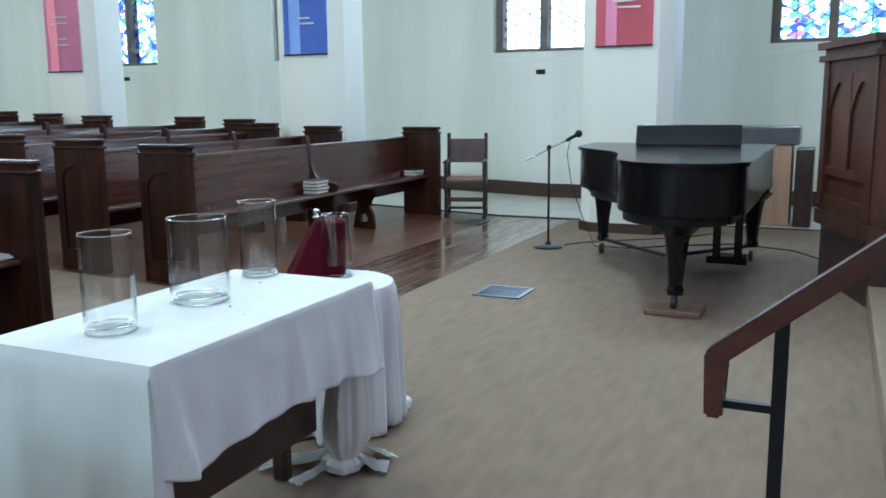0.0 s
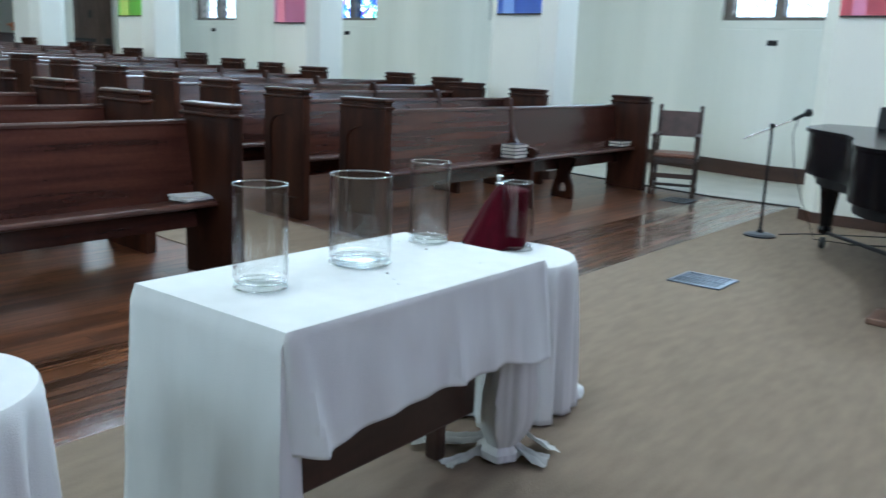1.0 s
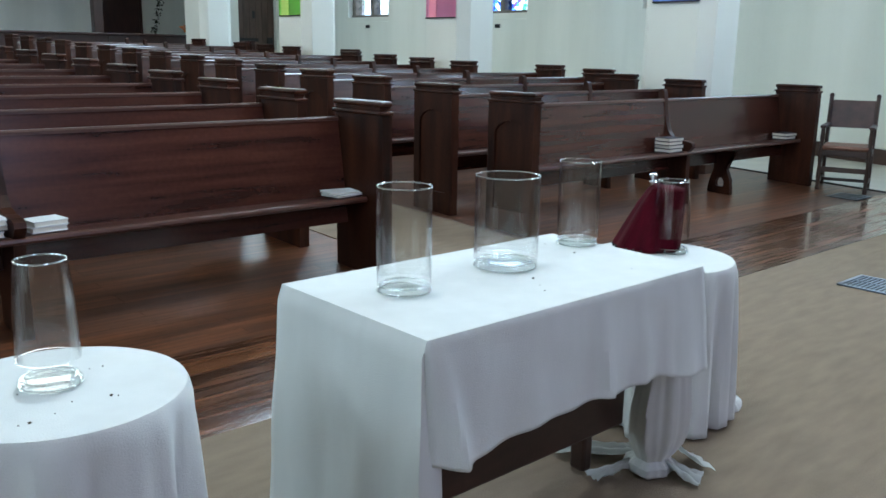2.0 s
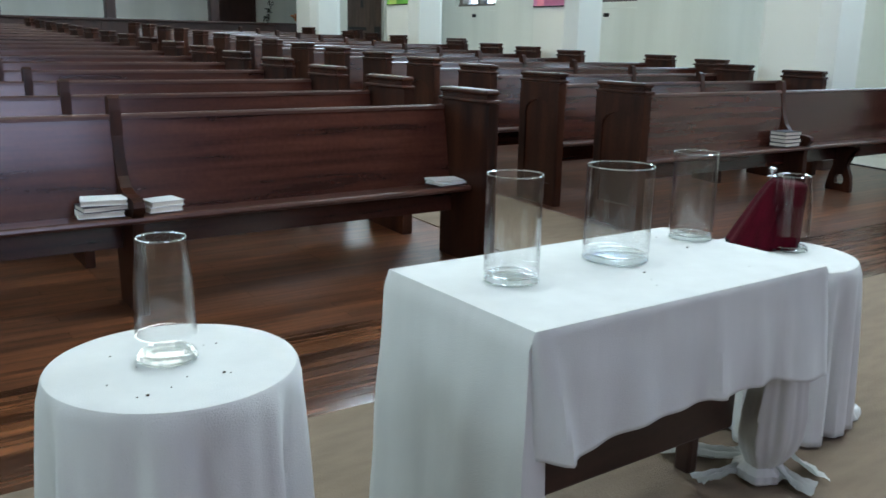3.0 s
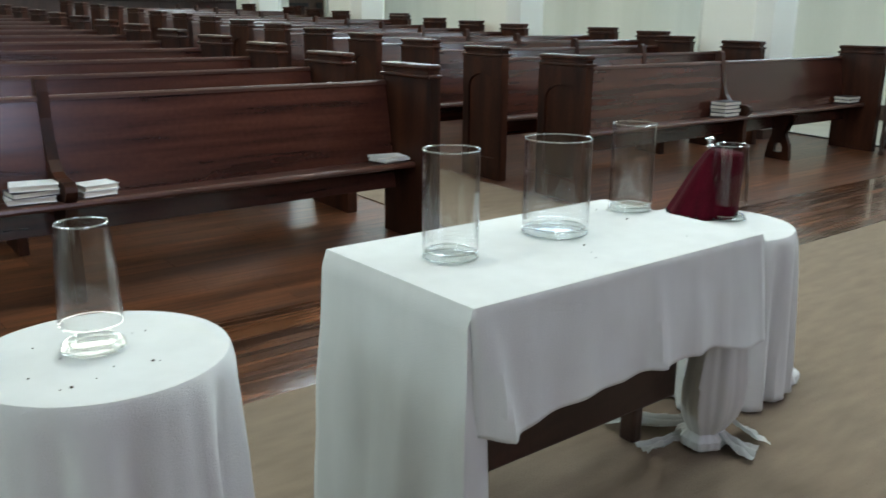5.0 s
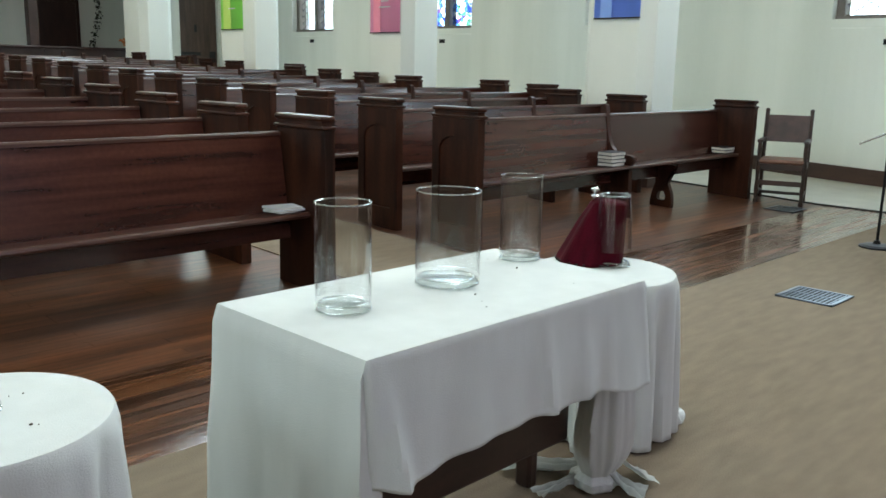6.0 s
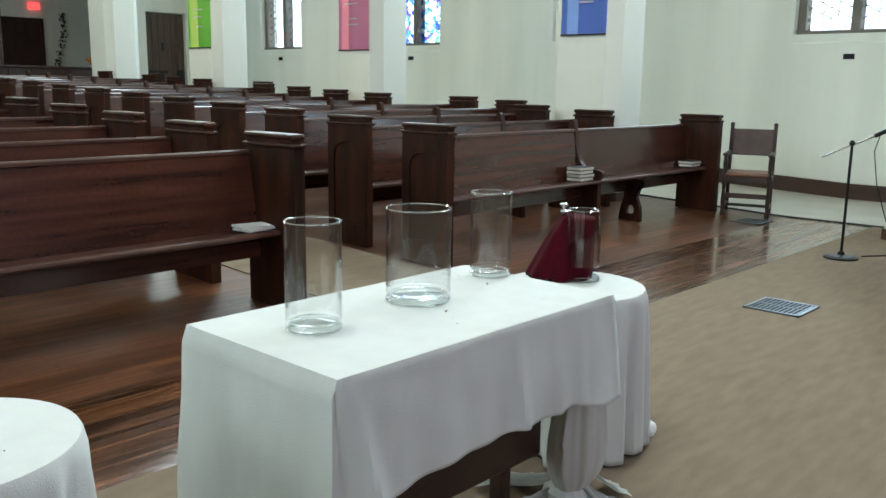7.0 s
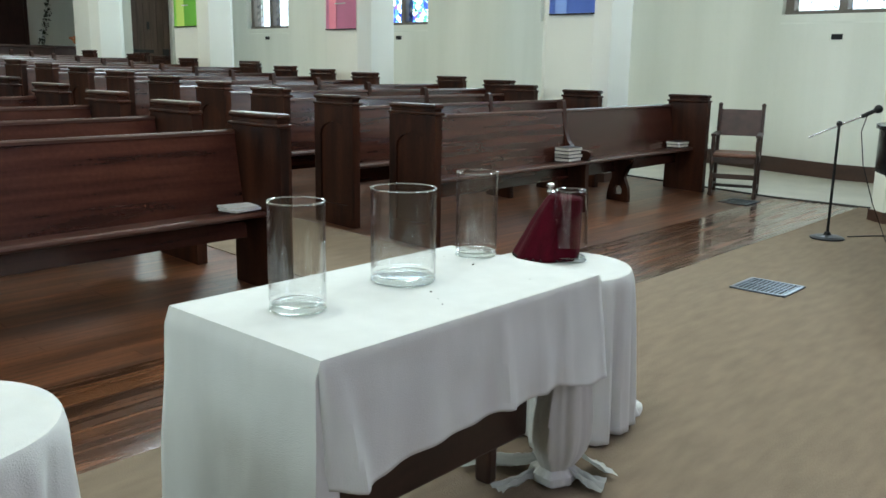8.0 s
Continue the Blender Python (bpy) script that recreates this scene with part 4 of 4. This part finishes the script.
# ---- red cone with a silver top on the low round table ----
def red_cone(x, y, z):
    c = thing("bell", "red cloth-covered cone with a silver knob on the round table", "bell", (x, y, z))
    bm = bmesh.new()

    def wave(a, k):
        return 1 + 0.05 * math.sin(7 * a)
    lathe(bm, [(0.122, 0.0), (0.124, 0.012), (0.106, 0.085), (0.085, 0.17), (0.066, 0.240), (0.056, 0.252), (0.01, 0.258)], 48, 0, 0, wave)
    for v in bm.verts:
        v.co.x += 0.040 * v.co.z / 0.25
        v.co.y -= 0.056 * v.co.z / 0.25
        v.co.z -= 0.25 * max(0.0, v.co.z - 0.2) * (1 + (v.co.x - v.co.y) * 4)
    part("cover", bm, RED_CLOTH, c, "deep red cloth cover")
    bm = bmesh.new()
    lathe(bm, [(0.020, 0.205), (0.022, 0.215), (0.012, 0.225), (0.012, 0.235), (0.021, 0.245), (0.021, 0.257), (0.010, 0.266)], 20)
    for v in bm.verts:
        v.co.x, v.co.y = v.co.x * 0.7 + 0.005, v.co.y * 0.7 - 0.010
        v.co.z = 0.243 + (v.co.z - 0.205) * 0.65
    part("knob", bm, CHROME, c, "shiny silver knob", smooth=True)
    bm = bmesh.new()
    for k in range(26):
        a = 2 * math.pi * k / 26
        ball(bm, 0.123 * math.cos(a), 0.123 * math.sin(a), 0.006, 0.006, n=6)
    part("fringe", bm, BLACK_SATIN, c, "dark beaded fringe")
    return c


red_cone(2.695, 1.885, R2[3] + 0.004)

# dry bits on the cloths
rnd = random.Random(4)
bm = bmesh.new()
spots = [(R1[0] + rnd.uniform(-.15, .12), R1[1] + rnd.uniform(-.16, .1), R1[3] + 0.004) for _ in range(11)]
spots += [(rnd.uniform(1.1, 1.95), rnd.uniform(1.3, 1.75), TZ + 0.003) for _ in range(9)]
for x, y, z in spots:
    s = rnd.choice((0.0008, 0.0009, 0.0011, 0.0012, 0.0025))
    box(bm, x - s, x + s, y - s * 0.6, y + s * 0.6, z - 0.001, z + s * 0.7)
tagged(link("leaf_crumbs", bm, DEBRIS), "dry leaf crumbs scattered on the tablecloths", "crumbs", kind="stuff")


# ---- grand piano ----
def grand_piano():
    p = thing("grand_piano", "black lacquered grand piano with closed lid, tail on a block", "piano", (6.0, 1.0, 0))
    plan = [(7.30, 0.38), (7.30, 1.86), (6.85, 1.86), (6.62, 1.83), (6.40, 1.72), (6.18, 1.54), (5.95, 1.38), (5.65, 1.28), (5.35, 1.22), (5.12, 1.15), (4.95, 1.03),
            (4.87, 0.86), (4.87, 0.66), (4.95, 0.50), (5.10, 0.41), (5.30, 0.38)]
    fine = plan[:2]
    bend = plan[2:] + [plan[0]]
    for i in range(len(bend) - 1):
        q0, q1, q2, q3 = (Vector(bend[max(0, min(len(bend) - 1, i + k))]) for k in (-1, 0, 1, 2))
        for k in range(4):
            f = k / 4
            v = 0.5 * (2 * q1 + (q2 - q0) * f + (2 * q0 - 5 * q1 + 4 * q2 - q3) * f * f + (3 * q1 - q0 - 3 * q2 + q3) * f ** 3)
            fine.append((v.x, v.y))
    rim = [(x - 6.0, y - 1.0) for x, y in fine]
    bm = bmesh.new()
    prism(bm, rim, "z", 0.63, 0.925)
    part("rim", bm, BLACK_LACQUER, p, smooth=True)
    cx, cy = 0.1, 0.0
    bm = bmesh.new()
    prism(bm, [(cx + (x - cx) * 1.014, cy + (y - cy) * 1.03) for x, y in rim], "z", 0.93, 0.955)
    part("lid", bm, BLACK_LACQUER, p, "closed polished black lid", smooth=True)
    bm = bmesh.new()
    prism(bm, [(cx + (x - cx) * 0.93, cy + (y - cy) * 0.88) for x, y in rim if x < 1.0], "z", 0.56, 0.63)
    part("belly", bm, BLACK_SATIN, p)
    part("keybed", boxes((0.98, 1.42, -0.62, 0.86, 0.58, 0.66), bevel=0.008), BLACK_LACQUER, p)
    part("fallboard", boxes((1.20, 1.30, -0.60, 0.84, 0.66, 0.90), bevel=0.01), BLACK_LACQUER, p)
    for yy in (-0.60, 0.79):
        part("key_block", boxes((1.18, 1.42, yy, yy + 0.06, 0.66, 0.80), bevel=0.01), BLACK_LACQUER, p)
    d = part("music_desk", boxes((-0.015, 0.015, -0.42, 0.42, 0.0, 0.17), bevel=0.006), BLACK_LACQUER, p, "raised black music desk")
    d.matrix_basis = pose(0.92, 0.02, 0.955, 0, 12, 0)
    for x, y in ((1.02, 0.73), (1.10, -0.50), (-0.95, -0.23)):
        bm = bmesh.new()
        lathe(bm, [(0.05, 0.12), (0.055, 0.15), (0.045, 0.18), (0.055, 0.30), (0.075, 0.46), (0.085, 0.50), (0.13, 0.545), (0.15, 0.57)], 8, x, y)
        lg = part("leg", bm, BLACK_LACQUER, p)
        bm = bmesh.new()
        bmesh.ops.create_cone(bm, cap_ends=True, segments=20, radius1=0.045, radius2=0.045, depth=0.03, matrix=pose(x - 0.03, y, 0.05 + (0.032 if x < 0 else 0.0), 90))
        part("caster", bm, IRON, lg)
    bm = boxes((0.52, 0.56, -0.32, -0.26, 0.12, 0.58), (0.52, 0.56, -0.48, -0.42, 0.12, 0.58), (0.48, 0.66, -0.52, -0.22, 0.07, 0.13), bevel=0.008)
    part("pedal_lyre", bm, BLACK_LACQUER, p)
    for yy in (-0.44, -0.37, -0.30):
        part("pedal", boxes((0.64, 0.76, yy - 0.012, yy + 0.012, 0.075, 0.09), bevel=0.004), BRASS, p)
    bm = bmesh.new()
    for x, y in ((1.02, 0.73), (1.10, -0.50), (-0.60, -0.15)):
        tube(bm, [(0.35, 0.05, 0.13), (x, y, 0.13)], 0.016, 8)
    part("truck_frame", bm, BLACK_SATIN, p, "black steel truck frame under the piano")
    return p


grand_piano()
tagged(link("wood_block", boxes((4.93, 5.20, 0.60, 0.94, 0.003, 0.04), bevel=0.008), BRUSH), "wooden block under the piano's tail leg", "block")


# ---- cabinet behind the piano ----
def cabinet():
    c = thing("organ_cabinet", "pale plywood cabinet with a dark grey lid behind the piano", "cabinet", (9.5, 0.48, 0))
    part("body", boxes((-0.20, 0.30, -0.15, 0.16, 0.0, 0.845), bevel=0.01), PALE_WOOD, c)
    part("lid", boxes((-0.22, 0.33, -0.22, 0.62, 0.85, 1.04), bevel=0.015), GREY_PANEL, c, "dark grey lid")
    part("side_panel", boxes((-0.24, 0.30, -0.36, -0.19, 0.0, 0.81), bevel=0.01), TABLE_WOOD, c, "dark wooden side panel")
    part("back_support", boxes((-0.15, 0.30, 0.17, 0.58, 0.0, 0.845), bevel=0.01), TABLE_WOOD, c)
    return c


cabinet()


# ---- microphone stand ----
def mic_stand(x, y):
    m = thing("microphone_stand", "chrome microphone stand with short boom on a black round base", "microphone stand", (x, y, 0))
    bm = bmesh.new()
    lathe(bm, [(0.13, 0.003), (0.13, 0.014), (0.10, 0.026), (0.03, 0.034), (0.02, 0.06)], 36)
    part("base", bm, BLACK_SATIN, m, smooth=False)
    bm = bmesh.new()
    tube(bm, [(0, 0, 0.05), (0, 0, 0.93)], 0.011, 12)
    part("pole", bm, BLACK_SATIN, m)
    rx, ry = 0.30, -0.954
    bm = bmesh.new()
    tube(bm, [(-0.21 * rx, -0.21 * ry, 0.80), (0.17 * rx, 0.17 * ry, 0.985)], 0.008, 10)
    part("boom", bm, CHROME, m)
    part("clutch", ball(bmesh.new(), 0, 0, 0.915, 0.024, n=12), BLACK_SATIN, m)
    mic = bmesh.new()
    tube(mic, [(0.15 * rx, 0.15 * ry, 0.975), (0.24 * rx, 0.24 * ry, 1.025)], 0.016, 12)
    h = part("microphone", mic, BLACK_SATIN, m)
    part("grille", ball(bmesh.new(), 0.26 * rx, 0.26 * ry, 1.036, 0.034, n=14), BLACK_SATIN, h, smooth=True)
    bm = bmesh.new()
    pts = [(0.19 * rx, 0.19 * ry, 0.99), (0.16 * rx, 0.16 * ry, 0.86), (0.20 * rx, 0.20 * ry, 0.6), (0.30 * rx, 0.30 * ry, 0.3), (0.42 * rx, 0.42 * ry, 0.02), (0.7 * rx, 0.8 * ry, 0.008)]
    tube(bm, pts, 0.004, 6)
    part("cable", bm, BLACK_SATIN, m, "thin dark cable hanging to the floor", smooth=True)
    return m


mic_stand(7.125, 2.262)

# cables on the carpet by the piano
bm = bmesh.new()
tube(bm, [(7.3, 1.6, 0.008), (7.6, 1.2, 0.008), (7.9, 0.7, 0.008), (7.7, 0.2, 0.008), (7.3, -0.05, 0.008)], 0.006, 6)
tube(bm, [(7.3, 2.16, 0.008), (7.5, 2.02, 0.008), (7.65, 1.85, 0.008), (7.9, 1.5, 0.008), (8.2, 1.15, 0.008), (8.6, 0.9, 0.008)], 0.005, 6)
tagged(link("cable", bm, BLACK_SATIN, smooth=True), "black cables lying on the carpet under the piano", "cable")


# ---- pulpit ----
def pulpit():
    p = thing("pulpit", "carved dark oak pulpit with panelled sides on the chancel platform", "pulpit", (6.2, -0.9, 0.43))
    c = (6.2, -0.9)
    pts = [(6.52, 0.03), (5.55, -0.30), (5.25, -1.25), (5.9, -2.0), (6.9, -1.9), (7.35, -1.0)]
    pl = [(x - c[0], y - c[1]) for x, y in pts]

    def grown(f):
        return [(x * f, y * f) for x, y in pl]
    bm = bmesh.new()
    prism(bm, grown(0.95), "z", 0.0, 1.15)
    part("body", bm, PULPIT_WOOD, p)
    bm = bmesh.new()
    prism(bm, grown(1.03), "z", 1.15, 1.19)
    prism(bm, grown(0.985), "z", 1.19, 1.235)
    prism(bm, grown(1.045), "z", 1.235, 1.28)
    part("cornice", bm, PULPIT_WOOD, p, "moulded oak top rail")
    bm = bmesh.new()
    prism(bm, grown(1.0), "z", 0.0, 0.10)
    prism(bm, grown(0.975), "z", 0.10, 0.14)
    part("plinth", bm, PULPIT_WOOD, p)
    for i in range(len(pl)):
        a, b = Vector((*pl[i], 0)) * 0.95, Vector((*pl[(i + 1) % len(pl)], 0)) * 0.95
        d = (b - a).normalized()
        nrm = Vector((d.y, -d.x, 0))
        if nrm.dot((a + b) / 2) < 0:
            nrm = -nrm
        ln = (b - a).length

        def bar(name, s0, s1, z0, z1, t=0.022):
            bm = bmesh.new()
            q = [a + d * s + nrm * w for s, w in ((s0, 0.0), (s1, 0.0), (s1, t), (s0, t))]
            prism(bm, [(v.x, v.y) for v in q], "z", z0, z1)
            part(name, bm, PULPIT_WOOD, p)
        bar("corner_post", -0.01, 0.09, 0.14, 1.15, 0.035)
        bar("stile", ln - 0.09, ln + 0.01, 0.14, 1.15, 0.035)
        bar("rail", 0.09, ln - 0.09, 0.14, 0.22)
        bar("rail", 0.09, ln - 0.09, 0.36, 0.42)
        bar("rail", 0.09, ln - 0.09, 1.06, 1.15)
        bar("mullion", ln / 2 - 0.03, ln / 2 + 0.03, 0.42, 1.06)
        for k in (0, 1):
            s0 = 0.09 + k * (ln / 2 - 0.06)
            w = ln / 2 - 0.12
            bm = bmesh.new()
            arch = [(0, 1.06), (0, 0.80)]
            for q in range(7):
                f = q / 6
                arch.append((w * f * 0.5, 0.80 + 0.2 * math.sin(f * math.pi / 2)))
            for q in range(1, 7):
                f = q / 6
                arch.append((w * (0.5 + f * 0.5), 0.80 + 0.2 * math.cos(f * math.pi / 2)))
            arch += [(w, 1.06)]
            lo = [bm.verts.new(a + d * (s0 + u) + Vector((0, 0, z))) for u, z in arch]
            hi = [bm.verts.new(a + d * (s0 + u) + nrm * 0.018 + Vector((0, 0, z))) for u, z in arch]
            bm.faces.new(lo)
            bm.faces.new(hi[::-1])
            for q in range(len(arch)):
                bm.faces.new((lo[q], lo[(q + 1) % len(arch)], hi[(q + 1) % len(arch)], hi[q]))
            part("tracery", bm, PULPIT_WOOD, p, "carved pointed tracery head")
    return p


pulpit()
bm = bmesh.new()
prism(bm, [(6.6, -0.02), (5.6, -0.34), (5.6, -0.95), (6.6, -0.95)], "z", 0.0, 0.425)
tagged(link("pulpit_base", bm, TABLE_WOOD), "dark wooden base under the pulpit beside the steps", "base", kind="structure")


# ---- stair rail ----
def stair_rail():
    r = thing("handrail", "reddish wooden stair handrail on black metal posts", "handrail", (1.6, -0.011, 0))
    sl = 0.80
    bm = bmesh.new()
    w, h = 0.025, 0.046
    y0, z0, y1 = 0.145, 0.767, -1.35
    z1 = z0 + (y0 - y1) * sl
    prism(bm, [(y0, z0), (y0 - 0.01, z0 + 0.012), (y1, z1 + 0.012), (y1, z1 - h), (y0 - 0.045, z0 - h + 0.036), (y0 - 0.045, z0 - 0.150), (y0 - 0.004, z0 - 0.150)], "x", -w, w)
    bmesh.ops.bevel(bm, geom=[e for e in bm.edges], offset=0.007, segments=2, affect="EDGES")
    part("rail", bm, RAIL_WOOD, r, "varnished reddish-brown wooden rail")
    part("bracket", boxes((-0.009, 0.009, -0.005, 0.10, 0.640, 0.658)), BLACK_SATIN, r)
    part("post", boxes((-0.015, 0.015, -0.030, 0.0, 0.0, 0.865)), BLACK_SATIN, r, "square black metal post")
    part("post", boxes((-0.015, 0.015, -1.13, -1.10, 0.43, 1.72)), BLACK_SATIN, r, "square black metal post")
    return r


stair_rail()


# ---- rear screen, vestibule and door ----
sc = thing("screen", "dark panelled wooden screen with a ledge behind the last pews", "screen", (0, REAR - 0.25, RZ), kind="structure")
part("panel", boxes((LEFT_WALL + 0.1, 9.15, -0.04, 0.04, 0.0, 0.98)), SCREEN_WOOD, sc)
part("ledge", boxes((LEFT_WALL + 0.1, 9.30, -0.10, 0.10, 0.98, 1.03), bevel=0.012), SCREEN_WOOD, sc)
for k in range(14):
    x = LEFT_WALL + 0.6 + k * 1.25
    part("stile", boxes((x - 0.05, x + 0.05, -0.06, -0.04, 0.05, 0.95)), SCREEN_WOOD, sc)
for x in (-6.0, -3.0, 0.0, 2.6, 4.7, 6.85, 8.95):
    po = tagged(link("screen_post", boxes((x - 0.10, x + 0.10, REAR - 0.14, REAR + 0.06, RZ, RZ + 3.4), bevel=0.02), SCREEN_WOOD), "tall dark wooden post of the vestibule screen", "post", "screen posts", "structure")
tagged(link("screen_beam", boxes((LEFT_WALL, 9.15, REAR - 0.12, REAR + 0.04, RZ + 3.3, RZ + 3.6)), SCREEN_WOOD), "dark wooden beam above the vestibule screen", "beam", kind="structure")

d = thing("door_1", "closed dark oak plank door with iron fittings in the rear wall", "door", (10.62, REAR + 0.12, RZ), kind="structure")
for k in range(6):
    part("plank", boxes((-0.49 + k * 0.163, -0.49 + k * 0.163 + 0.158, -0.03, 0.03, 0.0, 2.28), bevel=0.004), DOOR_WOOD, d)
part("hinge", boxes((-0.48, 0.05, -0.045, -0.03, 0.92, 1.0)), IRON, d, "black iron strap hinge")
part("door_handle", boxes((0.28, 0.44, -0.06, -0.03, 0.80, 1.02), bevel=0.01), IRON, d, "black iron latch plate")
part("peephole", boxes((-0.09, -0.03, -0.045, -0.03, 1.45, 1.62)), IRON, d)
dv = thing("door_2", "dark doorway door at the back of the vestibule", "door", (8.85, REAR + 3.66, RZ), kind="structure")
part("leaf", boxes((-0.42, 0.42, -0.03, 0.0, 0.0, 2.15)), SCREEN_WOOD, dv)
part("frame", boxes((-0.5, -0.42, -0.06, 0.0, 0, 2.23), (0.42, 0.5, -0.06, 0.0, 0, 2.23), (-0.5, 0.5, -0.06, 0.0, 2.15, 2.23)), SCREEN_WOOD, dv)
tagged(link("exit_sign", boxes((9.05, 9.30, REAR + 3.64, REAR + 3.70, RZ + 2.45, RZ + 2.6), bevel=0.005), EXIT_GLOW), "small glowing red exit sign in the vestibule", "sign")
bm = bmesh.new()
rnd = random.Random(12)
for k in range(150):
    z = RZ + rnd.uniform(0.9, 2.4)
    x = 9.75 + 0.10 * math.sin(z * 3) + rnd.gauss(0, 0.05)
    c = Vector((x, REAR + 3.62 + rnd.uniform(-0.03, 0.03), z))
    q = Euler((rnd.uniform(0, 3), rnd.uniform(0, 3), rnd.uniform(0, 3))).to_matrix()
    s = rnd.uniform(0.025, 0.05)
    bm.faces.new([bm.verts.new(c + q @ Vector(v) * s) for v in ((-1, 0, 0), (0, -0.6, 0.2), (1, 0, 0), (0, 0.6, 0.2))])
tagged(link("ivy_garland", bm, LEAF), "dark ivy garland hanging on the white vestibule wall", "garland", kind="stuff")
bm = bmesh.new()
for k in range(40):
    ball(bm, 8.75 + rnd.gauss(0, 0.07), REAR - 0.22 + rnd.gauss(0, 0.04), RZ + 1.10 + abs(rnd.gauss(0, 0.06)), 0.028, n=6)
tagged(link("flower_posy", bm, FLOWER), "small bunch of orange flowers on the screen ledge", "flowers", kind="stuff")

# hanging lanterns; the front pair is added only to carry the fill
def lantern(x, y, z):
    ln = thing("lantern", "warm glowing lantern hanging over the nave, the front pair added as fill", "lamp", (x, y, z), group="nave lanterns")
    bm = bmesh.new()
    lathe(bm, [(0.10, 0.0), (0.17, 0.05), (0.17, 0.40), (0.12, 0.46)], 12)
    part("shade", bm, LANTERN_GLOW, ln)
    bm = bmesh.new()
    tube(bm, [(0, 0, 0.5), (0, 0, NAVE_H - z)], 0.012, 6)
    part("chain", bm, IRON, ln)
    bm = bmesh.new()
    lathe(bm, [(0.19, 0.44), (0.15, 0.50), (0.03, 0.55)], 12)
    part("cap", bm, IRON, ln)
    return ln


for place in ((5.72, 11.0, 4.05),) + FILL_LANTERNS:
    lantern(*place)

# ---- floor boards, last ----
W = 0.083
rnd = random.Random(21)
meshes = {}
count = 0


def plank_mesh(length):
    key = round(length, 2)
    if key not in meshes:
        bm = bmesh.new()
        box(bm, 0, key - 0.0015, 0, W - 0.0015, -0.012, 0.0)
        me = bpy.data.meshes.new("floor_plank")
        bm.to_mesh(me)
        bm.free()
        me.materials.append(PLANK)
        meshes[key] = me
    return meshes[key]


floor_ob = bpy.data.objects["floor"]
rest = bmesh.new()
yy = EDGE_Y + 0.002
while yy + W < REAR + 3.6:
    near = yy < SLOPE_Y - W
    x = -2.3 if near else LEFT_WALL
    while x < 9.04:
        L = round(rnd.choice((0.9, 1.2, 1.5, 1.8, 2.1)), 2)
        if x + L > 9.04:
            L = round(9.04 - x, 2)
        if L < 0.05:
            break
        if near and count < 300:
            o = new("plank", plank_mesh(L))
            o.location = (x, yy, 0.0005 * rnd.random())
            o.parent = floor_ob
            count += 1
        else:
            z0, z1 = ground(yy), ground(yy + W)
            vs = [rest.verts.new(p) for p in ((x, yy, z0), (x + L - 0.002, yy, z0), (x + L - 0.002, yy + W - 0.0015, z1), (x, yy + W - 0.0015, z1))]
            rest.faces.new(vs)
        x += L
    yy += W
me = bpy.data.meshes.new("plank_rest")
rest.to_mesh(me)
rest.free()
me.materials.append(PLANK_FAR)
ob = new("plank_rest", me)
ob.parent = floor_ob
ob["kind"] = "stuff"
side = bmesh.new()
box(side, LEFT_WALL, -2.3, EDGE_Y, SLOPE_Y, -0.02, -0.001)
ob = link("plank_side", side, PLANK_FAR, floor_ob)
ob["kind"] = "stuff"
